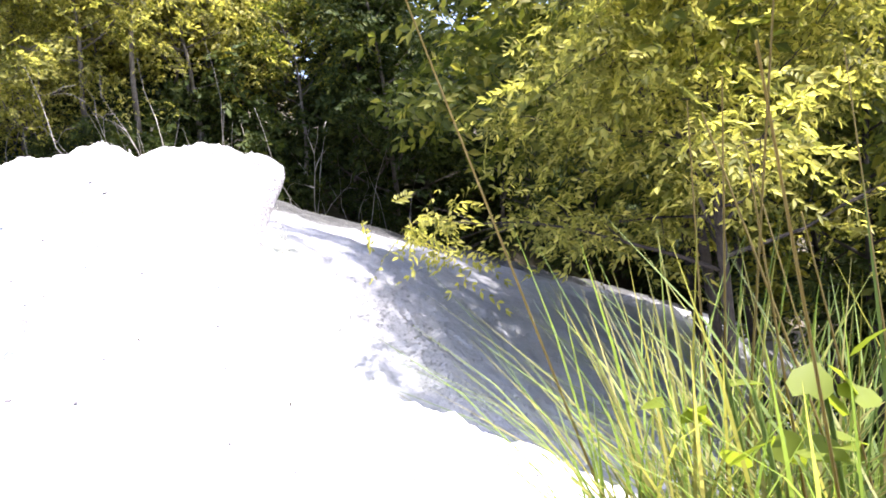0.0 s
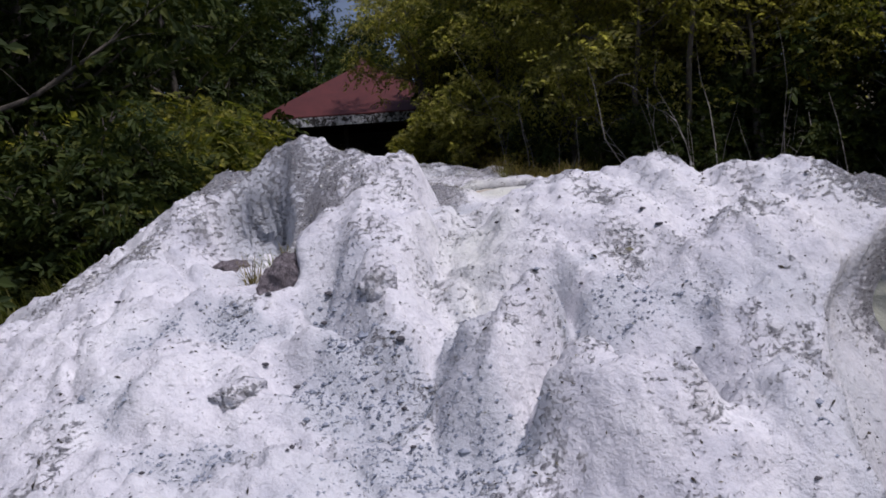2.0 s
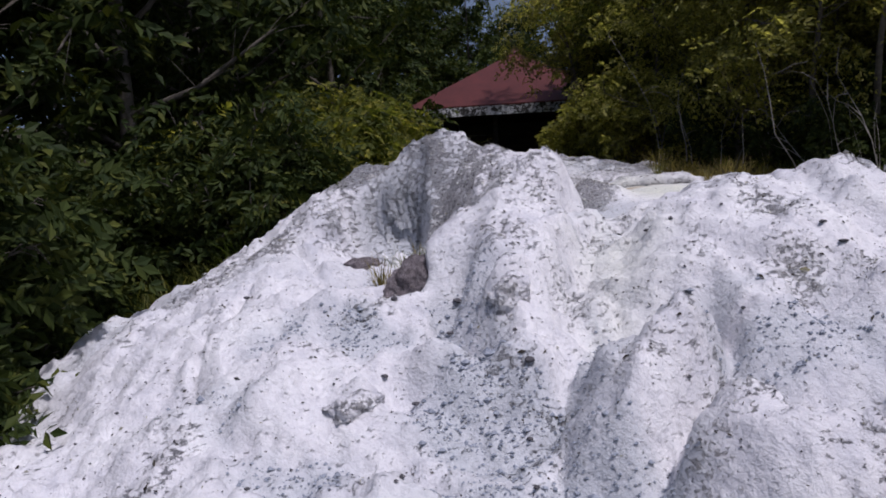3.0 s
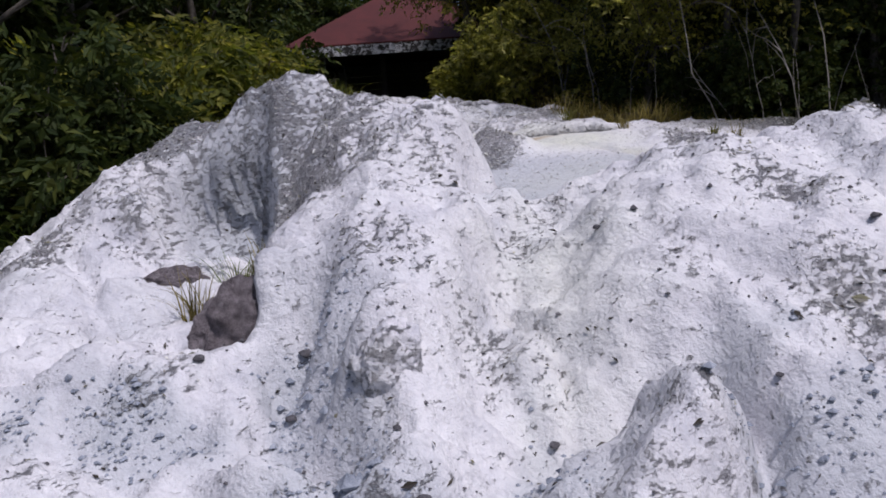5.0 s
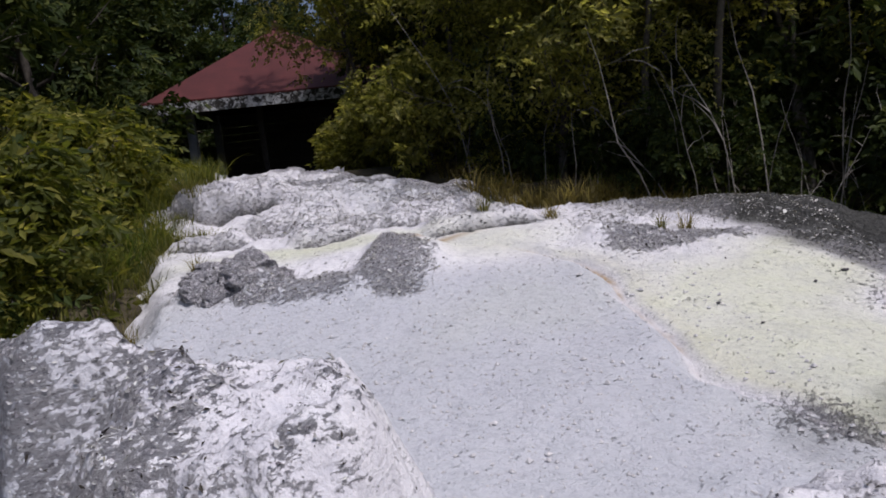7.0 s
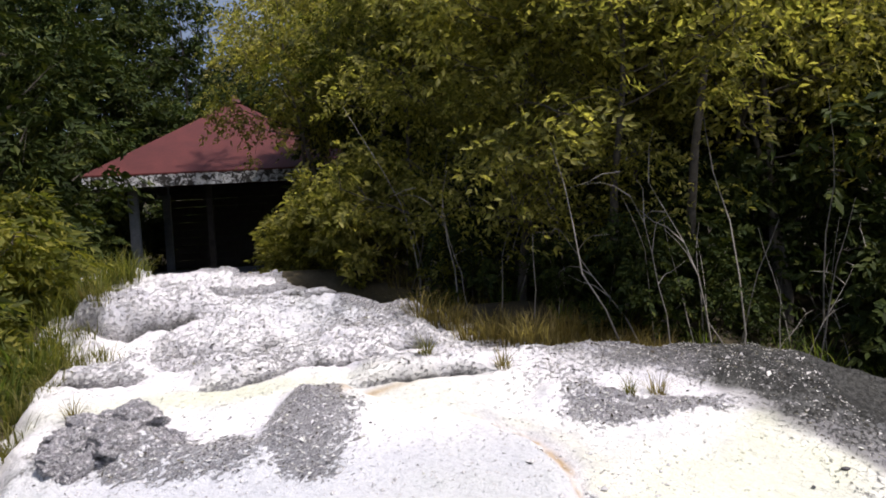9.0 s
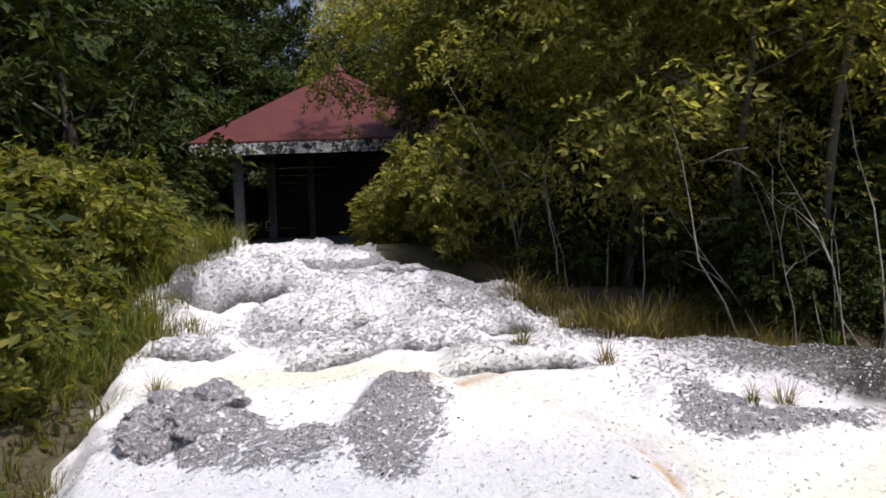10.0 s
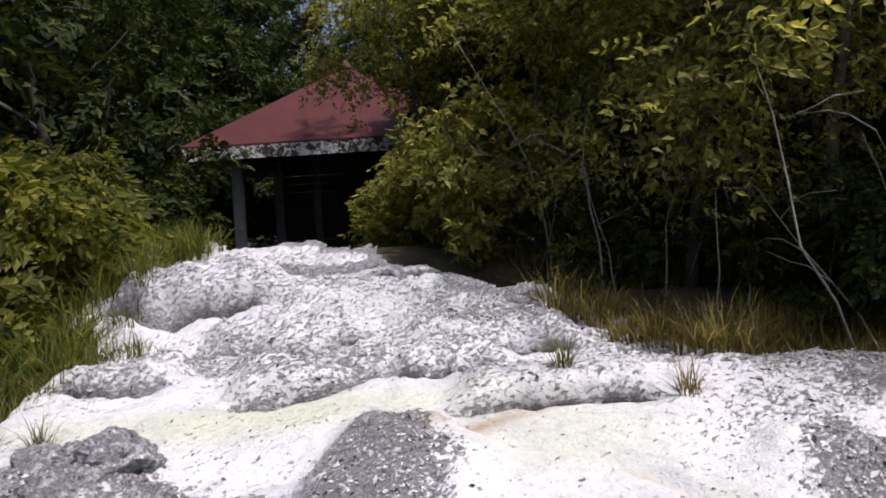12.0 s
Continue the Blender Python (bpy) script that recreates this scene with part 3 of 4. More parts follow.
def crust_slope(u, v, z):
    c, bare = 0 * u, 0 * u
    for at, rise, size, turn in PLATES:
        body, joint, front = plate_shape(u, v, at, size, turn)
        bare = np.maximum(bare, front * (1 - body))
        c = np.maximum(c, 0.42 * body + 1.1 * joint)
    c = np.maximum(c * (0.92 + 0.35 * fbm(u, v, 2.4, 3, 101)), (0.32 + 0.20 * fbm(u + 0.3 * v, v * 0.6, 2.2, 4, 105)) * step(u, 9.2, 9.7) * (1 - 0.75 * bare))
    wu, wv = u + 0.16 * fbm(u, v, 2.5, 4, 18), v + 0.16 * fbm(u, v, 2.5, 4, 19)
    for at, size, a in (((8.36, 0.0), (0.32, 0.36), 0.85), ((8.05, -0.02), (0.26, 0.36), 0.70), ((7.98, -0.62), (0.24, 0.55), 0.70), ((8.20, -1.34), (0.38, 0.48), 1.0), ((8.33, 1.88), (0.20, 0.26), 0.85), ((8.22, 2.48), (0.15, 0.55), 0.85), ((9.05, 4.3), (0.62, 1.5), 1.0)):
        c = np.maximum(c, swell(wu, wv, at, a, size, 0, 2.0))
    c = c - 0.9 * np.exp(-worley(wu, wv, 5.0, 301) / 0.06) * swell(wu, wv, (8.22, -1.34), 1.0, (0.42, 0.55), 0, 2.5)
    side = crack_side(u, v)
    line = fbm(u * 0.7, v * 0.7, 0.8, 2, 17)
    c = c + 0.28 * np.exp(-((line / 0.012) ** 2)) * step(side, 0.1, 0.3) + 0.8 * swell(u, v, (5.35, 1.85), 1.0, (0.3, 0.22)) + 0.22 * swell(wu, wv, (7.1, 3.3), 1.0, (0.9, 0.28))
    c = c + (0.20 + 0.24 * step(u, 7.5, 8.1)) * step(v + 0.3 * fbm(u, v, 1.4, 3, 109), 2.9, 3.6) + 0.48 * step(v, 1.3, 2.2) * step(u, 8.5, 8.9) + 0.14 * fbm(u, v, 1.6, 3, 103) * step(u, 8.0, 8.6) + 0.7 * step(slope_edge(u, v), 0.25, 0.0) * step(v, -2, -1)
    return np.clip(c, 0, 1)


def ash_shade_slope(u, v, z):
    side = crack_side(u, v)
    # past v 3.5 the grey also darkens the gully for its shade
    c = 0.85 * step(side, 0.05, -0.12) * step(u, 8.35, 7.7) + 0.6 * step(v, 3.5, 4.4) + swell(u, v, (11.2, 0.1), 0.7, (0.5, 0.9)) + 0.4 * np.exp(-(((side - 0.5) / 0.4) ** 2)) * step(u, 6.5, 5.5)
    return np.clip(c, 0, 0.95)


def sulphur_slope(u, v, z):
    side = crack_side(u, v)
    field = step(side, 0.0, 0.15) * step(u - 0.15 * np.sin(v * 2), 8.32, 8.08) * step(v + 0.3 * fbm(u, v, 1.4, 3, 109), 3.5, 2.9) * np.clip(0.85 + 0.5 * fbm(u, v, 1.1, 4, 107), 0, 1)
    c = 0.68 * field + swell(u, v, (8.95, -0.75), 0.75, (0.24, 1.15), -6, 1.5) + swell(u, v, (8.62, 0.8), 0.5, (0.35, 0.6), 0, 1.3)
    c = c + 0.12 * np.clip(fbm(u, v, 0.9, 4, 117) + 0.1, 0, 1) * step(u, 4.2, 5.0) * step(side, 0.0, -0.2)
    return np.clip(c, 0, 0.9)


def joint_lines(u, v):
    """Shade painted as dark lines in the joints under the plates' fronts."""
    c = 0 * u
    for at, rise, size, turn in PLATES:
        c = np.maximum(c, 1.15 * plate_shape(u, v, at, size, turn)[1])
    return c * np.clip(0.7 + 0.8 * fbm(u, v, 3.0, 3, 125), 0, 1)


def shade_crust_slope(u, v, z):
    # gully shade put in as dark film, with the dark crusted rim and joints
    return np.clip((0.50 + 0.35 * step(u, 7.0, 8.3)) * step(v + 0.5 * fbm(u, v, 1.2, 4, 121) + 1.3 * step(u, 6.1, 5.2), 3.15, 3.9) + 0.6 * step(u, 8.15, 8.6) * step(v + 0.25 * fbm(u, v, 2.0, 3, 123), 2.3, 3.6) + 0.35 * step(u, 8.6, 9.2) * step(v, 1.4, 2.6) + joint_lines(u, v), 0, 1)


def rust_slope(u, v, z):
    side = crack_side(u, v)
    streak = fbm(u, v, 6, 3, 113)
    return np.clip(0.95 * np.exp(-((side / 0.026) ** 2)) * step(u, 5.8, 7.2) * step(u, 8.6, 8.2) * (0.6 + 0.6 * streak) + swell(u, v, (8.72, 0.36), 0.8, (0.05, 0.36), -22) + 0.08 * np.exp(-(((side - 0.15) / 0.12) ** 2)) * step(u, 4, 6) * step(u, 8.4, 8), 0, 1)


slope_u, slope_v = cuts((-4.0, 4.0, 0.12), (4.0, 7.8, 0.04), (7.8, 12.4, 0.027), (12.4, 15.0, 0.07)), cuts((-3.6, -2.6, 0.06), (-2.6, 4.6, 0.03), (4.6, 17.2, 0.1))
slope = sheet("rock_slope", slope_u, slope_v, rock_slope_height, ROCK, lambda u, v, z: (slope_edge(u, v) > 0) & (u > 3.7 - 3.6 * np.maximum(v - 1.0, 0)),
              [("crust", crust_slope), ("ash", ash_shade_slope), ("sulphur", sulphur_slope), ("rust", rust_slope), ("shade_crust", shade_crust_slope)])
tagged(slope, "bare pale rock slope stained grey and sulphur yellow", "rock slope")


# ---- plants ----
def height_at(u, v):
    u, v = np.float64(u), np.float64(v)
    on_rock = bool(slope_edge(u, v) > 0) and u > 4.6
    return float(rock_slope_height(u, v) if on_rock else ground_height(u, v))


def spot(u, v, sink=0.0):
    x, y = world_xy(u, v)
    return Vector((x, y, height_at(u, v) - sink))


def leaf_cards(centre, way, flat, ln, wd, fold=0.25):
    """Folded diamond leaves, two triangles each: rows of stalk places, directions, face normals, lengths and half widths."""
    way = way / (np.linalg.norm(way, axis=1, keepdims=True) + 1e-9)
    side = np.cross(way, flat)
    side /= np.linalg.norm(side, axis=1, keepdims=True) + 1e-9
    up = np.cross(side, way)
    ln, wd = ln[:, None], wd[:, None]
    mid = centre + way * ln * 0.45
    verts = np.stack([centre, mid + side * wd + up * wd * fold, centre + way * ln - up * ln * 0.08, mid - side * wd + up * wd * fold], 1).reshape(-1, 3)
    k = np.arange(len(centre))[:, None] * 4
    return verts, np.concatenate([k + (0, 1, 2), k + (0, 2, 3)])


def sprays(rng, tips, per_tip, length, leaf, pairs=4, droop=0.15, slim=0.24):
    """Leafy sprays at the tips of twigs: leaves in opposite pairs along a drooping stalk, lying mostly flat to the sky."""
    t = np.repeat(np.asarray(tips), per_tip, 0)
    n = len(t)
    a = rng.uniform(0, math.tau, n)
    way = np.stack([np.cos(a), np.sin(a), rng.normal(-droop, 0.30, n)], 1)
    flat = np.stack([rng.normal(0, 1.15, n), rng.normal(0, 1.15, n), np.ones(n)], 1)
    side = np.cross(way, flat)
    side /= np.linalg.norm(side, axis=1, keepdims=True)
    ln = length * rng.uniform(0.6, 1.3, n)
    t = t + rng.normal(0, 1, t.shape) * length * (0.45, 0.45, 0.35)
    cs, ws, fs = [], [], []
    for j in range(pairs):
        f = (j + 0.6) / pairs
        p = t + way * (ln * f)[:, None] - np.array([0, 0, 1]) * (ln * 0.22 * f * f)[:, None]
        for s in (-1, 1):
            cs.append(p)
            ws.append(way * 0.75 + side * s * 0.8 + rng.normal(0, 0.22, t.shape) - (0, 0, 0.15))
            fs.append(flat + rng.normal(0, 0.25, t.shape))
    cs.append(t + way * ln[:, None] - np.array([0, 0, 1]) * (ln * 0.22)[:, None])
    ws.append(way)
    fs.append(flat)
    cs, ws, fs = np.concatenate(cs), np.concatenate(ws), np.concatenate(fs)
    size = leaf * rng.uniform(0.6, 1.3, len(cs))
    return leaf_cards(cs, ws, fs, size, size * slim)


def limbs(rng, height, radius, spread, count, bare=0.3, lean=(0, 0)):
    """The lines of a tapered trunk with branches and twigs, and the tips that carry leaves."""
    lines, tips = [], []
    trunk, p, way = [], Vector((0, 0, -0.15)), Vector((lean[0], lean[1], 1)).normalized()
    steps = 9
    for k in range(steps + 1):
        trunk.append((p.copy(), radius * (1 - 0.85 * k / steps)))
        way = (way + Vector((rng.normal(0, 0.10), rng.normal(0, 0.10), 0.12))).normalized()
        p = p + way * height / steps
    lines.append(trunk)
    for k in range(count):
        f = bare + (1 - bare) * (k + rng.uniform(0, 1)) / count
        i = min(int(f * steps), steps - 1)
        start = trunk[i][0].lerp(trunk[i + 1][0], f * steps - i)
        a = k * 2.4 + rng.uniform(-0.5, 0.5)
        ln = spread * (1.15 - 0.65 * f) * rng.uniform(0.7, 1.2)
        w = Vector((math.cos(a), math.sin(a), rng.uniform(0.1, 0.7))).normalized()
        q, r, line = start.copy(), radius * 0.42 * (1.1 - f), []
        for j in range(6):
            line.append((q.copy(), max(r * (1 - j / 6.5), 0.004)))
            w = (w + Vector((rng.normal(0, 0.16), rng.normal(0, 0.16), rng.normal(0.03, 0.12)))).normalized()
            if j >= 2:
                for _ in range(2):
                    tw = (w + Vector(rng.normal(0, 0.6, 3))).normalized() * ln * rng.uniform(0.15, 0.35)
                    lines.append([(q.copy(), 0.006), (q + tw * 0.5 + Vector((0, 0, 0.03)), 0.004), (q + tw, 0.002)])
                    tips.append(q + tw)
            q = q + w * ln / 5
        lines.append(line)
        tips.append(q)
    tips.append(trunk[-1][0])
    return lines, tips


def plant(name, seed, height, radius, spread, count, per_tip, leaf, material, bark=BARK, bare=0.3, lean=(0, 0), droop=0.15, spray=0.32, pairs=4, slim=0.24):
    rng = np.random.default_rng(seed)
    base = new(name)
    lines, tips = limbs(rng, height, radius, spread, count, bare, lean)
    mesh_object("trunk" if radius > 0.03 else "stem", *tubes(lines, 6), bark, base, smooth=True)
    mesh_object("crown", *sprays(rng, [tuple(p) for p in tips], per_tip, spray, leaf, pairs, droop, slim), material, base)
    return base


def blades(rng, count, height, spread, width, lean=0.5, segs=4):
    """A tuft of bent grass blades, as verts and faces."""
    verts, faces = [], []
    for k in range(count):
        a, r = rng.uniform(0, math.tau), spread * math.sqrt(rng.uniform(0, 1))
        p = np.array([r * math.cos(a), r * math.sin(a), -0.03])
        d = a + rng.normal(0, 0.7)
        h, bend = height * rng.uniform(0.45, 1.1), lean * rng.uniform(0.2, 1.3)
        side = np.array([-math.sin(d), math.cos(d), 0]) * width * rng.uniform(0.6, 1.2)
        b = len(verts)
        for j in range(segs + 1):
            f = j / segs
            q = p + np.array([math.cos(d), math.sin(d), 0]) * h * bend * f * f + np.array([0, 0, 1]) * h * (f - 0.35 * bend * f * f)
            w = side * (1 - f) ** 0.6 if j < segs else side * 0.03
            verts += [q - w, q + w]
        faces += [(b + 2 * j, b + 2 * j + 1, b + 2 * j + 3, b + 2 * j + 2) for j in range(segs)]
    return np.array(verts), faces


def tuft(name, seed, count, height, spread, width, material, lean=0.5):
    return mesh_object(name, *blades(np.random.default_rng(seed), count, height, spread, width, lean), material)


rng = np.random.default_rng(5)


def scatter(kinds, where, label, category, group, lo=0.8, hi=1.25):
    """Copies of the kinds at (u, v) places; the first ones use the originals themselves."""
    for k, (u, v) in enumerate(where):
        m = Matrix.Translation(spot(u, v)) @ Matrix.Rotation(rng.uniform(0, math.tau), 4, "Z")
        s = rng.uniform(lo, hi)
        src = kinds[k % len(kinds)]
        ob = src if k < len(kinds) else copy_thing(src, m)
        ob.matrix_basis = m @ Matrix.Diagonal((s, s, s * rng.uniform(0.9, 1.15), 1))
        tagged(ob, label, category, group)


# wall of trees beyond the right edge and around the back
EDGE = [(15.5, 0.2), (13.2, 0.9), (11.6, 1.7), (10.6, 2.9), (10.4, 4.6), (10.5, 7.0), (10.4, 9.5), (10.4, 12.5), (10.0, 15.5), (7.0, 17.5)]
GULLY_EDGE = [(7.0, 17.5), (4.0, 15.0), (2.0, 12.0), (0.5, 9.8), (-2.0, 9.0)]


def along(line, step_len, inset, jitter):
    """Places along a line, pushed sideways by inset, away from the rock."""
    pts = []
    for (a, b), (c, d) in zip(line, line[1:]):
        ln = math.hypot(c - a, d - b)
        n = max(1, round(ln / step_len))
        for k in range(n):
            f = (k + 0.5) / n
            pts.append((a + (c - a) * f + (d - b) / ln * inset + rng.normal(0, jitter), b + (d - b) * f - (c - a) / ln * inset + rng.normal(0, jitter)))
    return pts


trees = [plant("tree", 20 + k, 4.6 + 0.3 * k, 0.06, 1.7, 20, 6, 0.088, (LEAF_C, LEAF_C, LEAF_A, LEAF_C)[k], BARK, 0.46, droop=0.35) for k in range(4)]
trees_label = "slender broadleaf tree with olive green leaves in a thicket"
scatter(trees, along(EDGE[2:6], 0.95, 1.0, 0.3), trees_label, "tree", "trees of the thicket", 0.9, 1.15)
low_trees = [plant("tree", 26 + k, 3.9, 0.045, 1.5, 22, 6, 0.082, LEAF_C, BARK, 0.16, droop=0.3) for k in range(2)]
scatter(low_trees, along(EDGE[1:4], 0.75, 0.9, 0.25), "young broadleaf tree leafy almost to the ground", "tree", "young trees of the thicket", 0.75, 1.1)
trees = [copy_thing(t, t.matrix_basis) for t in trees]
scatter(trees[2:3] + trees[:2] + trees[3:], [(15.6, 0.9), (14.4, 1.4), (17.6, -0.75), (17.2, 0.1), (17.0, 1.4), (19.8, 0.9)] + along(EDGE[:6], 1.4, 2.6, 0.5), trees_label, "tree", "trees of the thicket", 0.92, 1.12)
trees = [copy_thing(t, t.matrix_basis) for t in trees]
scatter(trees, along(EDGE[:6], 1.8, 4.8, 0.6), trees_label, "tree", "trees of the thicket", 1.2, 1.45)

# darker still: deep shade under the trees painted as leaf colour
LEAF_D = leaf_material("leaves_painted_shade", (0.018, 0.03, 0.009), (0.045, 0.062, 0.015), (0.085, 0.095, 0.02), 0.2)
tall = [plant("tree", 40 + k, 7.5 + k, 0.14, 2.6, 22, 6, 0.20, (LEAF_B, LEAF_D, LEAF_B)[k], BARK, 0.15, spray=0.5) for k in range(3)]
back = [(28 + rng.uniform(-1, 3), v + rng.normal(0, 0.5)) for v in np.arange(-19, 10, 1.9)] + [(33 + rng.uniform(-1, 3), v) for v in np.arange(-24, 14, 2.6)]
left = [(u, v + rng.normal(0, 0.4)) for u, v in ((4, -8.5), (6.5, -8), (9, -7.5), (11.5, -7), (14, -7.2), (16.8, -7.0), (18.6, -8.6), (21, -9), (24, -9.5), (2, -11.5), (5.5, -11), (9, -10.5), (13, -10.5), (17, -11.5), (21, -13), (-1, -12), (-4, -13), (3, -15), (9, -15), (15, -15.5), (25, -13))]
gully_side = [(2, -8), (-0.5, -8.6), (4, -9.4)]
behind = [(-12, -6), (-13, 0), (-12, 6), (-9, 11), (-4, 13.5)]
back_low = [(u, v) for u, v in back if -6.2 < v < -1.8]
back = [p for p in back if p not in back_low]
scatter([copy_thing(t, t.matrix_basis) for t in tall], back_low, "lower tree behind the pavilion with leaves darkened for shade", "tree", "trees behind the pavilion", 0.72, 0.85)
scatter(tall, back + behind + gully_side, "tall forest tree with leaves darkened for shade", "tree", "forest trees", 0.85, 1.2)
scatter([plant("tree", 45 + k, 8.0 + k, 0.14, 2.6, 22, 6, 0.20, (LEAF_D, LEAF_D)[k], BARK, 0.12, spray=0.5) for k in range(2)], left, "tall tree below the bank with leaves darkened for shade", "tree", "trees of the left bank", 0.8, 1.15)
scatter([plant("tree", 48 + k, 7.5 + k, 0.13, 2.6, 24, 7, 0.18, (LEAF_C, LEAF_C)[k], BARK, 0.2, spray=0.5) for k in range(2)], along(EDGE[:7], 2.4, 7.4, 0.7), "tall tree with olive crown coloured pale to look sunlit", "tree", "sunlit forest trees", 0.9, 1.2)

DARK_BARK = mottled("dark_bark", (0.015, 0.012, 0.01), (0.06, 0.05, 0.042), 14, 0.9, 0.01)
# extra trees, added so that their crowns throw shade on the gully
added_canopy = [plant("tree", 85 + k, 9.0, 0.10, 3.2, 26, 8, 0.17, (LEAF_A, LEAF_C)[k], DARK_BARK, 0.50, spray=0.5) for k in range(2)]
scatter(added_canopy, [(1.2, 9.6), (3.4, 13.2), (3.2, 10.4), (5.4, 12.0), (2.2, 8.0)], "tall tree with a bare trunk, added to shade the gully", "tree", "trees over the gully", 0.95, 1.1)

# one dark leaning tree over the gully, with fine pale leaflets
shade_tree = plant("tree", 91, 6.4, 0.10, 2.5, 30, 9, 0.085, LEAF_C, DARK_BARK, 0.56, (0.10, 0.02), 0.25, 0.34, 6, 0.2)
shade_tree.matrix_basis = Matrix.Translation(spot(1.0, 5.9)) @ Matrix.Rotation(radians(200), 4, "Z")
tagged(shade_tree, "dark-trunked tree with bright feathery leaves over the gully", "tree")

# bushes along the left bank
bushes = [plant("bush", 60 + k, 1.25, 0.022, 0.85, 18, 4, 0.10, (LEAF_E, LEAF_E, LEAF_A)[k], BARK, 0.05, spray=0.24) for k in range(3)]
bank = [(7.9, -3.35), (7.4, -4.2), (8.4, -3.7), (9.2, -3.9), (10.0, -3.75), (10.8, -4.1), (11.6, -4.1), (12.5, -4.4), (13.4, -4.5)]
scatter(bushes, bank, "leafy yellow-green bush on the bank", "bush", "bushes of the bank", 0.9, 1.35)
# bushes standing for the shaded part get the darker leaf colour
shaded = [(6.3, -3.7), (7.0, -3.55), (14.6, -5.0), (6.6, -4.9), (8.2, -5.0), (9.6, -5.1), (11, -5.3), (12.6, -5.5), (5.4, -5.7), (7.2, -6.1), (9, -6.3), (11, -6.5), (13.5, -6.0), (15.8, -5.8)]
scatter([plant("bush", 64 + k, 1.25, 0.022, 0.85, 18, 4, 0.085, LEAF_D, BARK, 0.05, spray=0.24) for k in range(2)], shaded, "bush below the bank with shade put into its dark green leaves", "bush", "shaded bushes", 0.9, 1.3)

# undergrowth at the foot of the thicket, its shade put into darker leaves
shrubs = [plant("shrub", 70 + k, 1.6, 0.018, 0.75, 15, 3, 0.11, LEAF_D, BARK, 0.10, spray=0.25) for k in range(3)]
scatter(shrubs, along(EDGE, 1.0, 1.8, 0.4) + along(EDGE, 1.4, 3.6, 0.4), "leafy shrub at the foot of the trees, coloured dark for shade", "shrub", "undergrowth", 0.8, 1.5)
scatter([copy_thing(t, t.matrix_basis) for t in shrubs], along(EDGE, 0.95, 0.7, 0.25), "low leafy shrub at the foot of the trees, coloured dark for shade", "shrub", "undergrowth", 0.35, 0.75)
scatter([plant("tree", 95 + k, 5.5 + k, 0.09, 2.0, 22, 6, 0.15, LEAF_D, BARK, 0.08, spray=0.4) for k in range(2)], along(EDGE[5:] + GULLY_EDGE[1:], 1.5, 0.8, 0.3) + along(EDGE[5:] + GULLY_EDGE[1:], 2.2, 3.2, 0.5) + [(18.6, 1.0)], "tree at the edge of the gully with leaves darkened for shade", "tree", "trees of the gully edge", 0.85, 1.2)
scatter([copy_thing(t, t.matrix_basis) for t in shrubs], [(rng.uniform(-1.5, 6.5), rng.uniform(-5.6, -4.1)) for _ in range(26)] + [(rng.uniform(-2.5, 3.5), rng.uniform(-4.3, -3.5)) for _ in range(16)] + [(rng.uniform(5, 14), rng.uniform(-7.5, -6)) for _ in range(14)], "leafy shrub below the rock outcrop, coloured dark for shade", "shrub", "shrubs below the outcrop", 0.7, 1.1)
scatter([copy_thing(t, t.matrix_basis) for t in shrubs], [(18.2, -5.6), (19.0, -6.2), (20.5, -6.6), (22.5, -6.6), (26.2, -5), (26.5, -3), (26.2, -1), (26.4, 0.6), (24, -6.4), (17.2, -5.2), (27, -4), (27, -2), (16.4, -4.6), (25.6, -6.0)], "shrub around the pavilion with leaves darkened for shade", "shrub", "shrubs around the pavilion", 1.1, 1.5)
light_shrub = [(14.0, 0.1), (14.6, -0.6), (13.4, 0.7), (15.2, 0.2), (16.0, -0.4)]
scatter([plant("shrub", 77, 1.7, 0.02, 0.9, 18, 4, 0.13, LEAF_C, BARK, 0.05, spray=0.28)], light_shrub, "olive green shrub growing beside the pavilion", "shrub", "shrubs by the pavilion", 0.55, 0.85)


def pale_stick(seed, height, dead, lean=0.18):
    """A bare pale sapling stem, or a dead branching one."""
    r = np.random.default_rng(seed)
    p, w, line, lines = Vector((0, 0, -0.1)), Vector((r.normal(0, lean), r.normal(0, lean), 1)), [], []
    for k in range(7):
        line.append((p.copy(), 0.010 * (1 - k / 8)))
        w = (w + Vector((r.normal(0, 0.14), r.normal(0, 0.14), 0))).normalized()
        p = p + w * height / 6
        if dead and k > 1:
            q = (w + Vector(r.normal(0, 0.8, 3))).normalized()
            e = p + q * height * 0.18
            lines.append([(p.copy(), 0.007), (p + q * height * 0.10 + Vector((0, 0, 0.03)), 0.005), (e, 0.003)])
            lines.append([(e, 0.003), (e + (q + Vector(r.normal(0, 0.6, 3))).normalized() * height * 0.1, 0.002)])
    return mesh_object("dead_branch" if dead else "sapling_stem", *tubes([line] + lines, 5), PALE_BARK, smooth=True)


scatter([pale_stick(k, 1.2 + 0.3 * k, False) for k in range(5)], along(EDGE[1:7], 0.26, 0.15, 0.25), "thin bare grey sapling stem in the undergrowth", "stem", "sapling stems", 0.7, 1.3)
scatter([pale_stick(30 + k, 1.5 + 0.2 * k, True) for k in range(3)], along(EDGE[1:7], 0.85, 0.1, 0.3), "dead pale branching twig among shrubs", "dead branch", "dead branches", 0.7, 1.2)
scatter([pale_stick(40 + k, 1.1, True, 0.7) for k in range(3)], along(EDGE[3:6], 0.7, 0.45, 0.2), "fallen pale dead branch leaning in the undergrowth", "dead branch", "fallen branches", 0.7, 1.2)

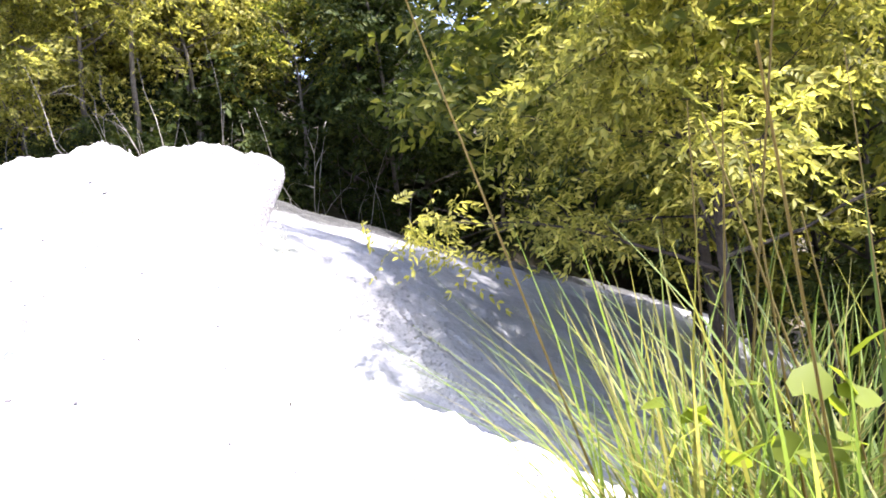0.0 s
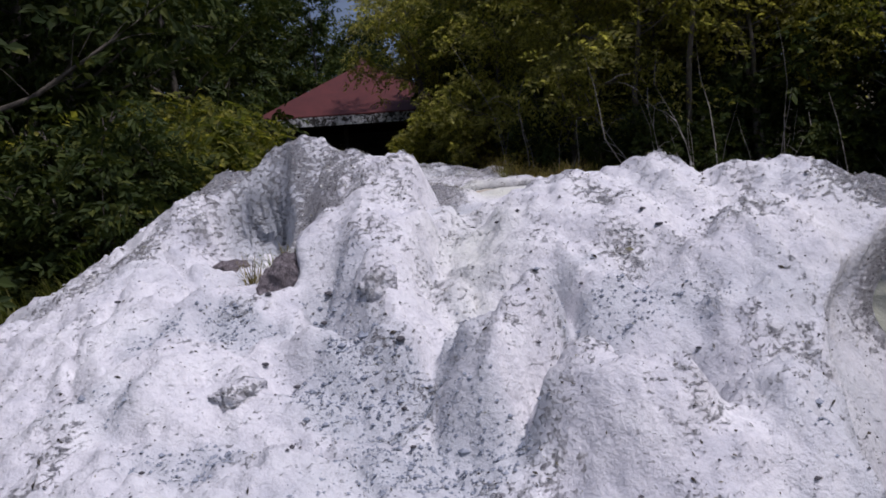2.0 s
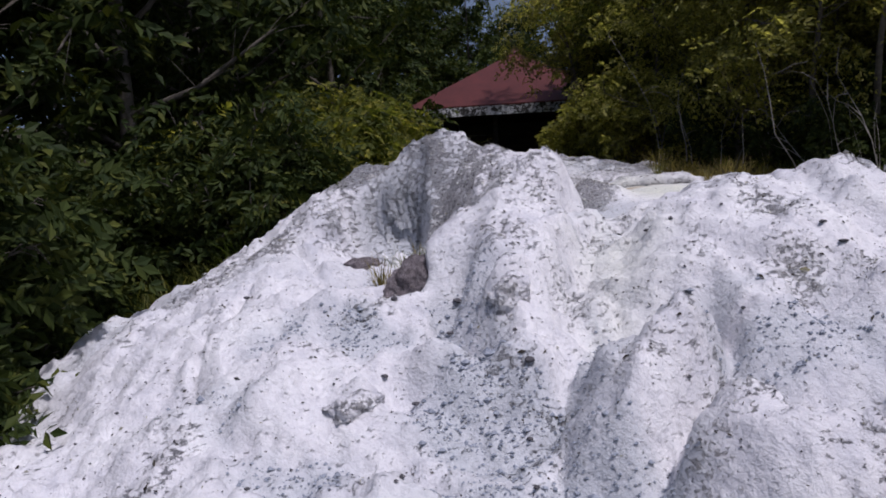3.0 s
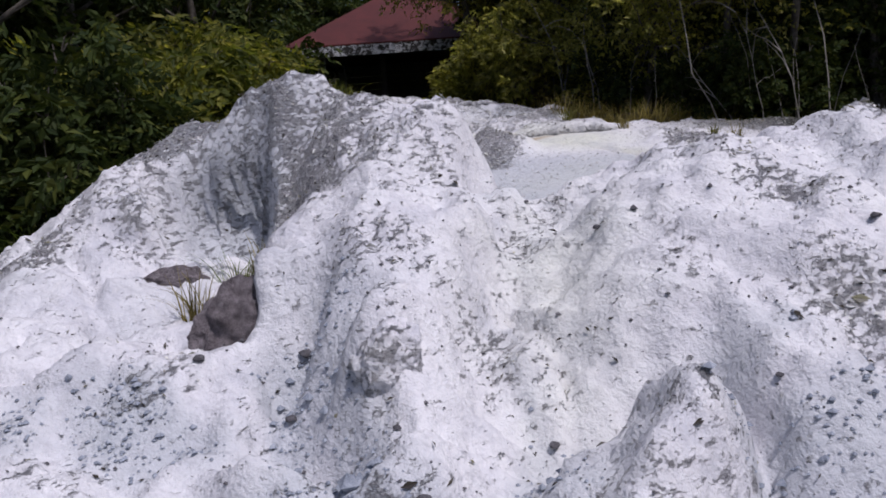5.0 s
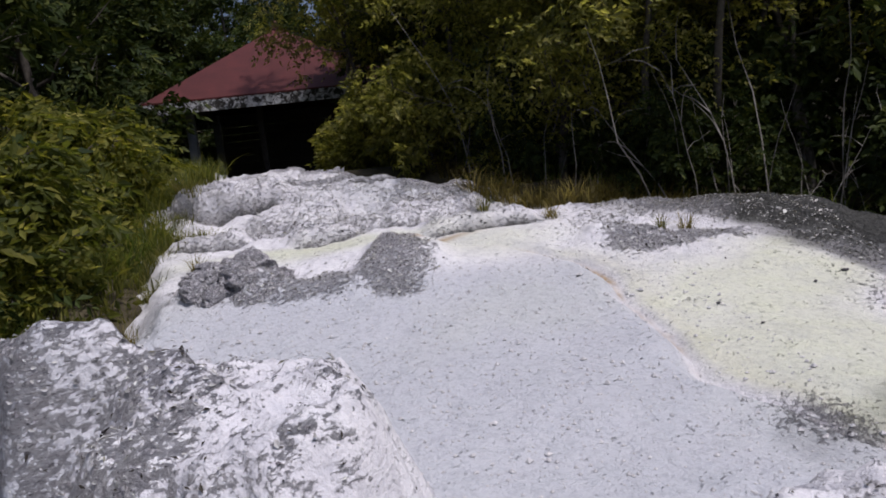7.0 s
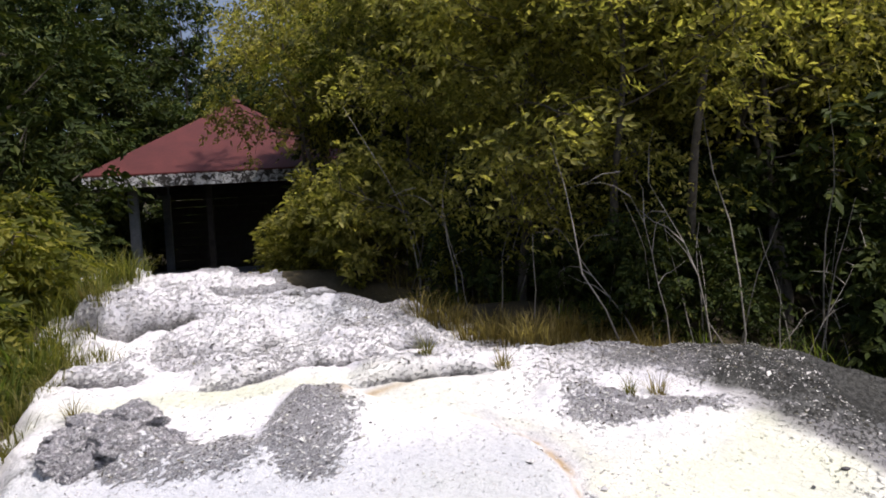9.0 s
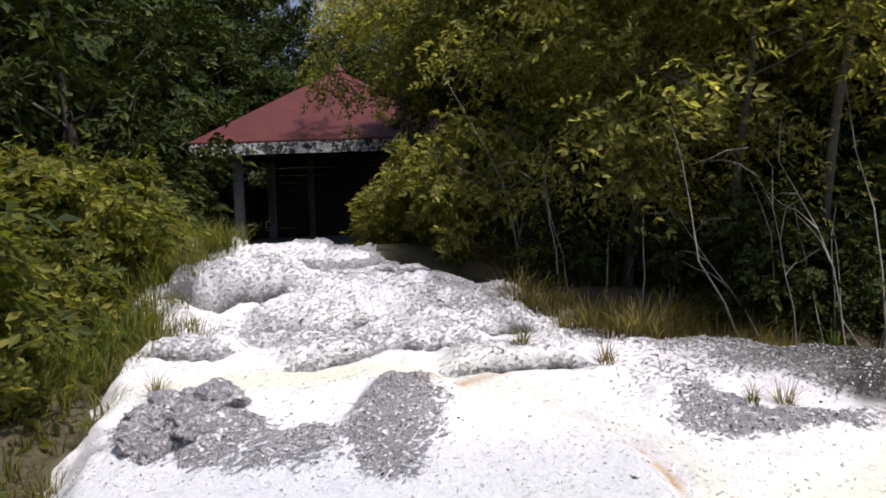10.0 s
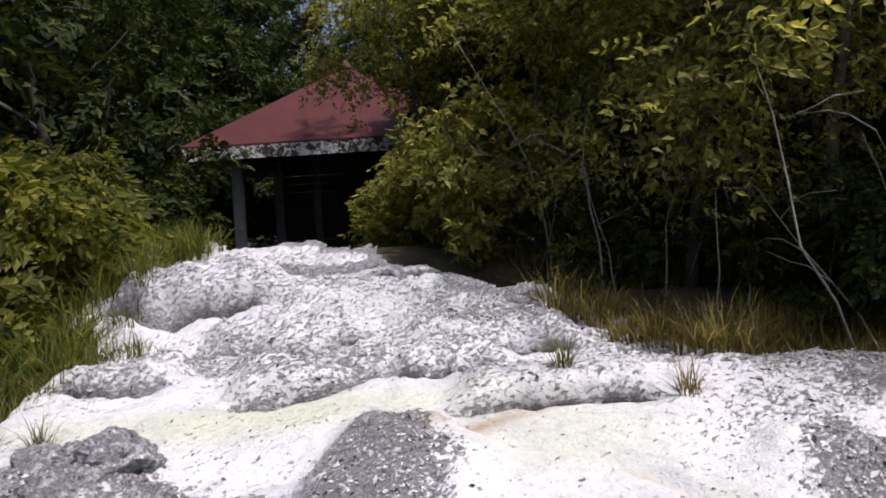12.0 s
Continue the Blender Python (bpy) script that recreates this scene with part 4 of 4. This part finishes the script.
# ---- grass ----
BANK_GRASS = leaf_material("grass_bank", (0.06, 0.078, 0.018), (0.18, 0.19, 0.045), (0.30, 0.28, 0.08))
STRAW_GREEN = leaf_material("grass_half_dry", (0.07, 0.075, 0.02), (0.17, 0.165, 0.05), (0.28, 0.25, 0.10))
green = [tuft("grass_tuft", 210 + k, 55, 0.55, 0.16, 0.009, GRASS, 0.8) for k in range(3)]
band = [(rng.uniform(9.75, 10.9), rng.uniform(0.9, 3.4)) for _ in range(190)]
band = [(u, v) for u, v in band if u > 9.75 + 0.9 * max(0, 1.9 - v)] + along(EDGE[:4], 0.35, -0.15, 0.2)


def meadow(name, seed, places, count, height, spread, width, material, lean):
    """Many tufts grown into one stand of grass."""
    r, verts, faces, base = np.random.default_rng(seed), [], [], 0
    for u, v in places:
        s = r.uniform(0.65, 1.25)
        vs, fs = blades(r, count, height * s, spread * s, width, lean, 3)
        verts.append(vs + np.array(spot(u, v)))
        faces.append(np.array(fs) + base)
        base += len(vs)
    return mesh_object(name, np.concatenate(verts), np.concatenate(faces), material)


tagged(meadow("dry_grass", 230, band, 50, 0.42, 0.15, 0.006, STRAW, 0.9), "low dry brownish grass at the forest edge", "grass", kind="stuff")
bank_grass = [(rng.uniform(4.6, 13.5), rng.uniform(-4.2, -2.45)) for _ in range(520)]
tagged(meadow("bank_grass", 231, bank_grass, 34, 0.42, 0.16, 0.008, BANK_GRASS, 0.85), "tall green grass along the left bank", "grass", kind="stuff")
lush = along(EDGE[1:6], 0.55, 0.15, 0.25) + [(rng.uniform(5.5, 10.5), rng.uniform(-3.2, -2.6)) for _ in range(24)]
scatter(green, lush, "tall green grass tuft on the bank", "grass", "green grass of the banks", 0.7, 1.25)
edge_grass = [(rng.uniform(4.8, 11.5), rng.normal(-2.36, 0.14)) for _ in range(150)]
tagged(meadow("edge_grass", 232, edge_grass, 26, 0.20, 0.12, 0.005, STRAW_GREEN, 0.9), "low half-dry grass along the rock's edge", "grass", kind="stuff")
lone = [tuft("grass_tuft", 220 + k, 60, 0.24, 0.05, 0.0035, (STRAW, STRAW_GREEN)[k % 2], 0.9) for k in range(2)]
scatter(lone, [(8.95, 1.43), (8.27, 2.21), (8.38, 2.46), (9.14, 0.84), (8.70, -1.72), (8.55, -2.1), (8.0, -2.15), (9.6, -2.3), (10.6, -2.5), (7.2, -2.15), (11.4, -2.5)], "small lone grass tuft in a crack of the rock", "grass", "lone tufts", 0.8, 1.25)


def on_outcrop(u, v, sink=0.0):
    x, y = world_xy(u, v)
    return Vector((x, y, float(outcrop_height(np.float64(u), np.float64(v))) - sink))


for k, (u, v, s) in enumerate(((3.58, -0.98, 1.0), (3.52, -1.10, 0.9), (3.10, -1.12, 0.8), (3.48, -0.90, 0.8), (1.2, -2.9, 1.0), (0.9, -3.0, 1.2))):
    t = tuft("grass_tuft", 240 + k, 46, 0.30, 0.07, 0.004, STRAW if k % 2 == 0 else GRASS, 0.9)
    t.matrix_basis = Matrix.Translation(on_outcrop(u, v)) @ Matrix.Diagonal((s, s, s, 1))
    tagged(t, "thin yellowed grass tuft in a rock hollow", "grass", "grass of the hollow")

# tall reed grass beside the start, with a broad-leaved creeper in it
REED_AT = (-1.85, 1.52)
for k in range(34):
    u, v = REED_AT[0] + rng.normal(0, 0.30), REED_AT[1] - 0.12 + abs(rng.normal(0, 0.38))
    t = tuft("reed_grass", 260 + k, 24, 1.50, 0.10, 0.009, GRASS if k % 4 else STRAW_GREEN, 0.60)
    t.matrix_basis = Matrix.Translation(spot(u, v)) @ Matrix.Rotation(rng.uniform(0, 6), 4, "Z")
    tagged(t, "tall bright green reed grass clump", "grass", "reed grass clumps")
for k in range(14):
    u, v = REED_AT[0] + rng.normal(0, 0.35), REED_AT[1] + 0.1 + abs(rng.normal(0, 0.35))
    lean, h = Vector((rng.normal(0, 0.20), rng.normal(0, 0.20), 1)), rng.uniform(1.5, 2.3)
    stalk = mesh_object("reed_stalk", *tubes([[(lean * h * f, 0.006 * (1 - 0.6 * f)) for f in (0, 0.35, 0.7, 1)]], 5), STRAW, smooth=True)
    stalk.matrix_basis = Matrix.Translation(spot(u, v, 0.03))
    tagged(stalk, "dry straw-coloured upright reed stalk", "reed stalk", "reed stalks")


def creeper(seed, height, count):
    r = np.random.default_rng(seed)
    base = new("creeper")
    stem = [(Vector((0.05 * math.sin(3 * f), 0.05 * math.cos(4 * f), height * f)), 0.006) for f in np.linspace(0, 1, 8)]
    mesh_object("stem", *tubes([stem], 5), GRASS, base, smooth=True)
    leaf = None
    for k in range(count):
        f = r.uniform(0.15, 1)
        p = Vector((0.05 * math.sin(3 * f) + r.normal(0, 0.08), 0.05 * math.cos(4 * f) + r.normal(0, 0.08), height * f))
        if leaf is None:
            ring = [(0, 0, 0), (0.030, -0.018, 0.006), (0.050, 0.012, 0.010), (0.042, 0.050, 0.006), (0, 0.100, -0.014), (-0.042, 0.050, 0.006), (-0.050, 0.012, 0.010), (-0.030, -0.018, 0.006), (0, 0.04, -0.002)]
            bm = bmesh.new()
            vs = [bm.verts.new(q) for q in ring]
            for i in range(8):
                bm.faces.new((vs[8], vs[i], vs[(i + 1) % 8]))
            ob = part("leaf", bm, BROAD, base, smooth=True)
            leaf = ob.data
        else:
            ob = new("leaf", leaf)
            ob.parent = base
        s = r.uniform(0.6, 1.0)
        ob.matrix_basis = Matrix.Translation(p) @ Euler((r.normal(0.5, 0.5), r.normal(0, 0.4), r.uniform(0, 6.3))).to_matrix().to_4x4() @ Matrix.Diagonal((s, s, s, 1))
    return base


def broad_leaf():
    m = leaf_material("broad_leaf", (0.09, 0.13, 0.015), (0.22, 0.25, 0.025), (0.38, 0.36, 0.04))
    return m


BROAD = broad_leaf()
for k, (u, v, h, n) in enumerate(((-2.05, 1.05, 0.62, 16), (-1.95, 1.28, 1.05, 18), (-2.18, 1.22, 0.85, 18), (-1.75, 1.48, 1.10, 14), (-2.2, 1.05, 0.5, 14), (-2.0, 1.45, 1.15, 16))):
    c = creeper(300 + k, h, n)
    c.matrix_basis = Matrix.Translation(spot(u, v, 0.02))
    tagged(c, "broad-leaved green creeper among the reed grass", "creeper", "creepers in the reeds")


# ---- stones ----
def stone(name, seed, size, material, rough=0.25):
    """A chipped stone: a ball cut by planes and roughened."""
    r = np.random.default_rng(seed)
    bm = bmesh.new()
    bmesh.ops.create_icosphere(bm, subdivisions=5 if max(size) > 0.1 else 2, radius=1)
    cutters = [(Vector(r.normal(0, 1, 3)).normalized(), r.uniform(0.55, 0.85)) for _ in range(9)]
    for v in bm.verts:
        for n, d in cutters:
            over = v.co.dot(n) - d
            if over > 0:
                v.co -= n * over * 0.9
        v.co *= 1 + rough * 0.35 * noise.fractal(v.co * 2.2 + Vector((seed, 0, 0)), 0.75, 2.0, 6)
        v.co = Vector((v.co.x * size[0], v.co.y * size[1], v.co.z * size[2]))
    return part(name, bm, material, smooth=True)


for k, (u, v, size, turn, label) in enumerate((
    (2.86, -0.90, (0.15, 0.14, 0.175), 20, "dark brown crusted boulder lying in the rock hollow"),
    (3.50, -1.36, (0.15, 0.11, 0.075), 35, "flat dark brown stone beside the boulder"),
)):
    b = stone("boulder", 400 + k, size, BROWN_ROCK, 0.58)
    b.matrix_basis = Matrix.Translation(on_outcrop(u, v, -size[2] * 0.45)) @ Matrix.Rotation(radians(turn), 4, "Z")
    tagged(b, label, "boulder")
# dark crusted blocks that break out of the slope
blocks = ((8.20, -1.50, 0.23, 0.20), (8.36, -1.18, 0.22, 0.18), (8.04, -1.24, 0.18, 0.15), (8.02, -1.60, 0.16, 0.15), (8.42, -1.56, 0.18, 0.16), (8.46, -1.36, 0.15, 0.14), (8.18, -0.98, 0.15, 0.14), (7.92, -1.42, 0.13, 0.11))
for k, (u, v, a, b) in enumerate(blocks):
    block = stone("crust_block", 440 + k, (a, b, 0.13), ROCK, 0.6)
    shell = block.data.attributes.new("crust", "FLOAT", "POINT")
    shell.data.foreach_set("value", np.full(len(block.data.vertices), 0.92, np.float32))
    block.parent = slope
    block.matrix_basis = Matrix.Translation(spot(u, v, 0.05)) @ Matrix.Rotation(radians(47 + 31 * k), 4, "Z")
# knobs of crusted rock standing out of the outcrop's apron
for k, (u, v, a, b, c) in enumerate(((2.38, -0.30, 0.11, 0.09, 0.13), (1.80, -0.86, 0.13, 0.11, 0.07))):
    knob = stone("rock_knob", 460 + k, (a, b, c), ROCK, 0.5)
    shell = knob.data.attributes.new("crust", "FLOAT", "POINT")
    shell.data.foreach_set("value", np.full(len(knob.data.vertices), 0.34, np.float32))
    knob.parent = outcrop
    knob.matrix_basis = Matrix.Translation(on_outcrop(u, v, 0.055)) @ Matrix.Rotation(radians(20 + 40 * k), 4, "Z")
small = [stone("stone", 420 + k, (0.036, 0.024, 0.015), DARK_STONE, 0.9) for k in range(3)]
spots = [(1.96, -0.65), (2.00, -0.18), (2.71, 1.12), (2.63, -1.73), (2.59, -0.91), (2.70, -0.61), (2.59, 1.17), (2.38, 0.14), (2.46, -0.60), (2.04, -0.81), (1.81, -0.17), (1.51, -0.12), (1.94, 1.14), (2.30, 0.70), (1.1, 1.25), (0.8, 0.2), (1.3, -1.1), (3.0, 0.35)]
for k, (u, v) in enumerate(spots):
    m = Matrix.Translation(on_outcrop(u, v, -0.008)) @ Matrix.Rotation(rng.uniform(0, 6), 4, "Z")
    s = rng.uniform(0.6, 1.0) if k < 6 else rng.uniform(0.35, 0.7)
    ob = small[k] if k < 3 else copy_thing(small[k % 3], m)
    ob.matrix_basis = m @ Matrix.Diagonal((s, s, s, 1))
    tagged(ob, "small dark stone lying on white rock", "stone", "dark stones")
for k, (u, v, s) in enumerate(((7.4, 3.25, 1.0), (7.0, 2.1, 0.55), (6.6, 2.2, 0.5), (5.6, 2.55, 0.9), (5.75, 2.5, 0.6), (7.2, 2.9, 0.5))):
    m = Matrix.Translation(spot(u, v) + Vector((0, 0, 0.01))) @ Matrix.Rotation(rng.uniform(0, 6), 4, "Z") @ Matrix.Diagonal((s, s, s, 1))
    ob = copy_thing(small[k % 3], m)
    ob.matrix_basis = m
    tagged(ob, "dark stone on the yellow stained slope", "stone", "dark stones of the slope")


# ---- loose chips and dry flakes, too many to count ----
def flakes(name, seed, count, us, vs, height, weight, size, material, lift, curl=0.1, wide=1.0):
    r = np.random.default_rng(seed)
    u, v = r.uniform(*us, count), r.uniform(*vs, count)
    keep = r.uniform(0, 1, count) < weight(u, v)
    u, v = u[keep], v[keep]
    n, e = len(u), 0.02
    z = height(u, v)
    du, dv = (height(u + e, v) - z) / e, (height(u, v + e) - z) / e
    x, y = world_xy(u, v)
    up = np.stack([0.671 * du - 0.741 * dv, -0.741 * du - 0.671 * dv, np.ones(n)], 1)
    up /= np.linalg.norm(up, axis=1, keepdims=True)
    a = r.uniform(0, math.tau, n)
    way = np.stack([np.cos(a), np.sin(a), np.zeros(n)], 1)
    way -= up * (way * up).sum(1, keepdims=True)
    flat = up + r.normal(0, 0.25, (n, 3))
    ln = size * r.lognormal(0, 0.4, n)
    ob = mesh_object(name, *leaf_cards(np.stack([x, y, z], 1) + up * lift, way + up * curl, flat, ln, ln * r.uniform(0.10, 0.24, n) * wide, 0.5), material)
    return ob


litter = flakes("dry_litter", 500, 26000, (-1.5, 4.5), (-3.0, 2.7), outcrop_height, lambda u, v: 0.07 + 0.8 * crust_outcrop(u, v, 0), 0.016, LITTER, 0.003)
tagged(litter, "scattered dark dry flakes and bits on white rock", "litter", kind="stuff")
litter = flakes("dry_litter", 501, 22000, (7.5, 12.2), (-2.4, 4.0), rock_slope_height, lambda u, v: (slope_edge(u, v) > 0) * (0.03 + 0.8 * crust_slope(u, v, 0)), 0.018, LITTER, 0.004)
tagged(litter, "scattered dark dry flakes on the upper slope", "litter", kind="stuff")


CURLS = leaf_material("lichen_flakes", (0.26, 0.25, 0.265), (0.58, 0.565, 0.58), (0.82, 0.81, 0.81), 0.1)
crest = flakes("lichen_flakes", 502, 42000, (2.4, 4.6), (-2.6, 2.9), outcrop_height, lambda u, v: np.clip(1.5 * crust_outcrop(u, v, 0) - 0.35, 0, 1), 0.0125, CURLS, 0.002, 0.22, 1.6)
tagged(crest, "curled grey and white lichen flakes on the crest", "lichen", kind="stuff")
upper = flakes("lichen_flakes", 503, 30000, (7.6, 12.2), (-2.6, 4.0), rock_slope_height, lambda u, v: (slope_edge(u, v) > 0) * np.clip(1.3 * crust_slope(u, v, 0) - 0.15, 0, 1), 0.018, CURLS, 0.002, 0.3, 1.6)
tagged(upper, "curled grey and white lichen flakes on the upper slope", "lichen", kind="stuff")


def gravel(name, seed, count, us, vs, height, size, material, weight=None):
    r = np.random.default_rng(seed)
    base = np.array([(1, 0, 0), (-1, 0, 0), (0, 1, 0), (0, -1, 0), (0, 0, 0.7), (0, 0, -0.5)], float)
    tri = np.array([(0, 2, 4), (2, 1, 4), (1, 3, 4), (3, 0, 4), (2, 0, 5), (1, 2, 5), (3, 1, 5), (0, 3, 5)])
    u, v = r.uniform(*us, count), r.uniform(*vs, count)
    if weight:
        keep = r.uniform(0, 1, count) < weight(u, v)
        u, v = u[keep], v[keep]
        count = len(u)
    z, (x, y) = height(u, v), world_xy(u, v)
    s = size * r.lognormal(0, 0.45, count)
    a = r.uniform(0, 6.3, count)
    p = base[None] * r.uniform(0.6, 1.2, (count, 6, 1)) * s[:, None, None]
    px = p[..., 0] * np.cos(a)[:, None] - p[..., 1] * np.sin(a)[:, None]
    py = p[..., 0] * np.sin(a)[:, None] + p[..., 1] * np.cos(a)[:, None]
    verts = np.stack([px + x[:, None], py + y[:, None], p[..., 2] + z[:, None] + s[:, None] * 0.2], -1).reshape(-1, 3)
    return mesh_object(name, verts, (np.arange(count)[:, None, None] * 6 + tri).reshape(-1, 3), material)


tagged(gravel("gravel", 510, 3600, (4.4, 8.2), (-2.0, 2.2), rock_slope_height, 0.008, PEBBLE), "pale gravel scattered over the grey slab", "gravel", kind="stuff")
tagged(gravel("gravel", 511, 3000, (-0.5, 3.8), (-2.4, 2.3), outcrop_height, 0.0042, DARK_STONE), "dark grit scattered over the white rock", "gravel", kind="stuff")


BLUE_GRIT = mottled("blue_grey_grit", (0.13, 0.15, 0.19), (0.42, 0.45, 0.51), 30, 0.9, 0.004)
tagged(gravel("gravel", 512, 42000, (0.6, 2.9), (-2.0, 1.4), outcrop_height, 0.0062, BLUE_GRIT, lambda u, v: np.clip(ash_outcrop(u, v, 0) - 0.35, 0, 1) * 1.2), "blue-grey grit filling hollows of the rock", "gravel", kind="stuff")


# ---- pavilion ----
def pavilion():
    base = new("pavilion")
    half, eave, rise, plinth = 3.0, 2.40, 1.95, 0.12
    bm = bmesh.new()
    slab(bm, (half * 1.7, half * 1.7, plinth), pose(0, 0, plinth / 2 - 0.05), 0.015)
    part("floor_plinth", bm, CONCRETE, base)
    for sx in (-1, 1):
        for sy in (-1, 1):
            bm = bmesh.new()
            slab(bm, (0.2, 0.2, eave), pose(sx * half * 0.72, sy * half * 0.72, eave / 2 + 0.02), 0.012)
            part("post", bm, CONCRETE, base, "grey-blue painted concrete post")
    for k in range(4):
        turn = Matrix.Rotation(k * math.pi / 2, 4, "Z")
        bm = bmesh.new()
        a, b, top = Vector((-half, -half, eave)), Vector((half, -half, eave)), Vector((0, 0, eave + rise))
        low = Vector((0, 0, -0.035))
        vs = [bm.verts.new(turn @ p) for p in (a, b, top, a + low, b + low, top + low)]
        for f in ((0, 1, 2), (5, 4, 3), (0, 3, 4, 1), (1, 4, 5, 2), (2, 5, 3, 0)):
            bm.faces.new([vs[i] for i in f])
        part("roof_face", bm, ROOF_RED, base, "dull red metal roof face")
        bm = bmesh.new()
        slab(bm, (half * 2 - 0.06, 0.03, 0.26), turn @ pose(0, -half + 0.02, eave - 0.16), 0.005)
        part("fascia_board", bm, FASCIA, base, "white fascia board with peeling paint")
        bm = bmesh.new()
        slab(bm, (half * 1.44 - 0.2, 0.12, 0.2), turn @ pose(0, -half * 0.72, eave - 0.12), 0.01)
        part("beam", bm, DARK_WOOD, base)
    for x in (-0.55,):
        bm = bmesh.new()
        slab(bm, (0.13, 0.13, eave), pose(x, -half * 0.72, eave / 2 + 0.02), 0.01)
        part("middle_post", bm, DARK_WOOD, base, "dark wooden post")
    # dark boards added up to the eave in place of the interior's shade
    for k in range(10):
        bm = bmesh.new()
        slab(bm, (half * 1.36, 0.04, 0.20), pose(0, half * 0.72, 0.25 + 0.21 * k), 0.006)
        part("shade_back_board", bm, DARK_WOOD, base, "dark wall board added to blacken the shaded interior")
    bm = bmesh.new()
    bmesh.ops.create_cone(bm, cap_ends=True, segments=4, radius1=0.22, radius2=0.03, depth=0.22, matrix=pose(0, 0, eave + rise + 0.06, 0, 0, 45))
    part("roof_cap", bm, ROOF_RED, base)
    return base


def peeling():
    m, nt, b = shader("peeling_white_paint", 0.7)
    p = place(nt)
    n = noise_tex(nt, 7, 6, 0.7, p, 0.8)
    col = ramp(nt, n, [(0.47, (0.03, 0.028, 0.026)), (0.55, (0.55, 0.56, 0.58))])
    nt.links.new(col, b.inputs["Base Color"])
    bump(nt, b, n, 0.4, 0.004)
    return m


FASCIA = peeling()
shelter = pavilion()
shelter.matrix_basis = Matrix.Translation(spot(22.8, -2.42)) @ Matrix.Rotation(math.atan2(0.671, 0.741) + radians(4), 4, "Z")
tagged(shelter, "open square pavilion with a faded red hipped roof", "pavilion")


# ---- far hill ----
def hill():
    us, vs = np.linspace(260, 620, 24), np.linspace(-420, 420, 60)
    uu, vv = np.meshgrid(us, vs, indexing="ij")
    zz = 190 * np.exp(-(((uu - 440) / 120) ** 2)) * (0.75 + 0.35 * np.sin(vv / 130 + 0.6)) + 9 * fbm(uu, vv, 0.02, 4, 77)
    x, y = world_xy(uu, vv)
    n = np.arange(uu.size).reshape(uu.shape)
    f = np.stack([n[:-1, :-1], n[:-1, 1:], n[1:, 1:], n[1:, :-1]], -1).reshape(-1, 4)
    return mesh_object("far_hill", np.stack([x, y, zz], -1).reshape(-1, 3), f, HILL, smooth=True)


tagged(hill(), "wooded hill in the distance, haze painted in as blue-grey", "hill", kind="structure")
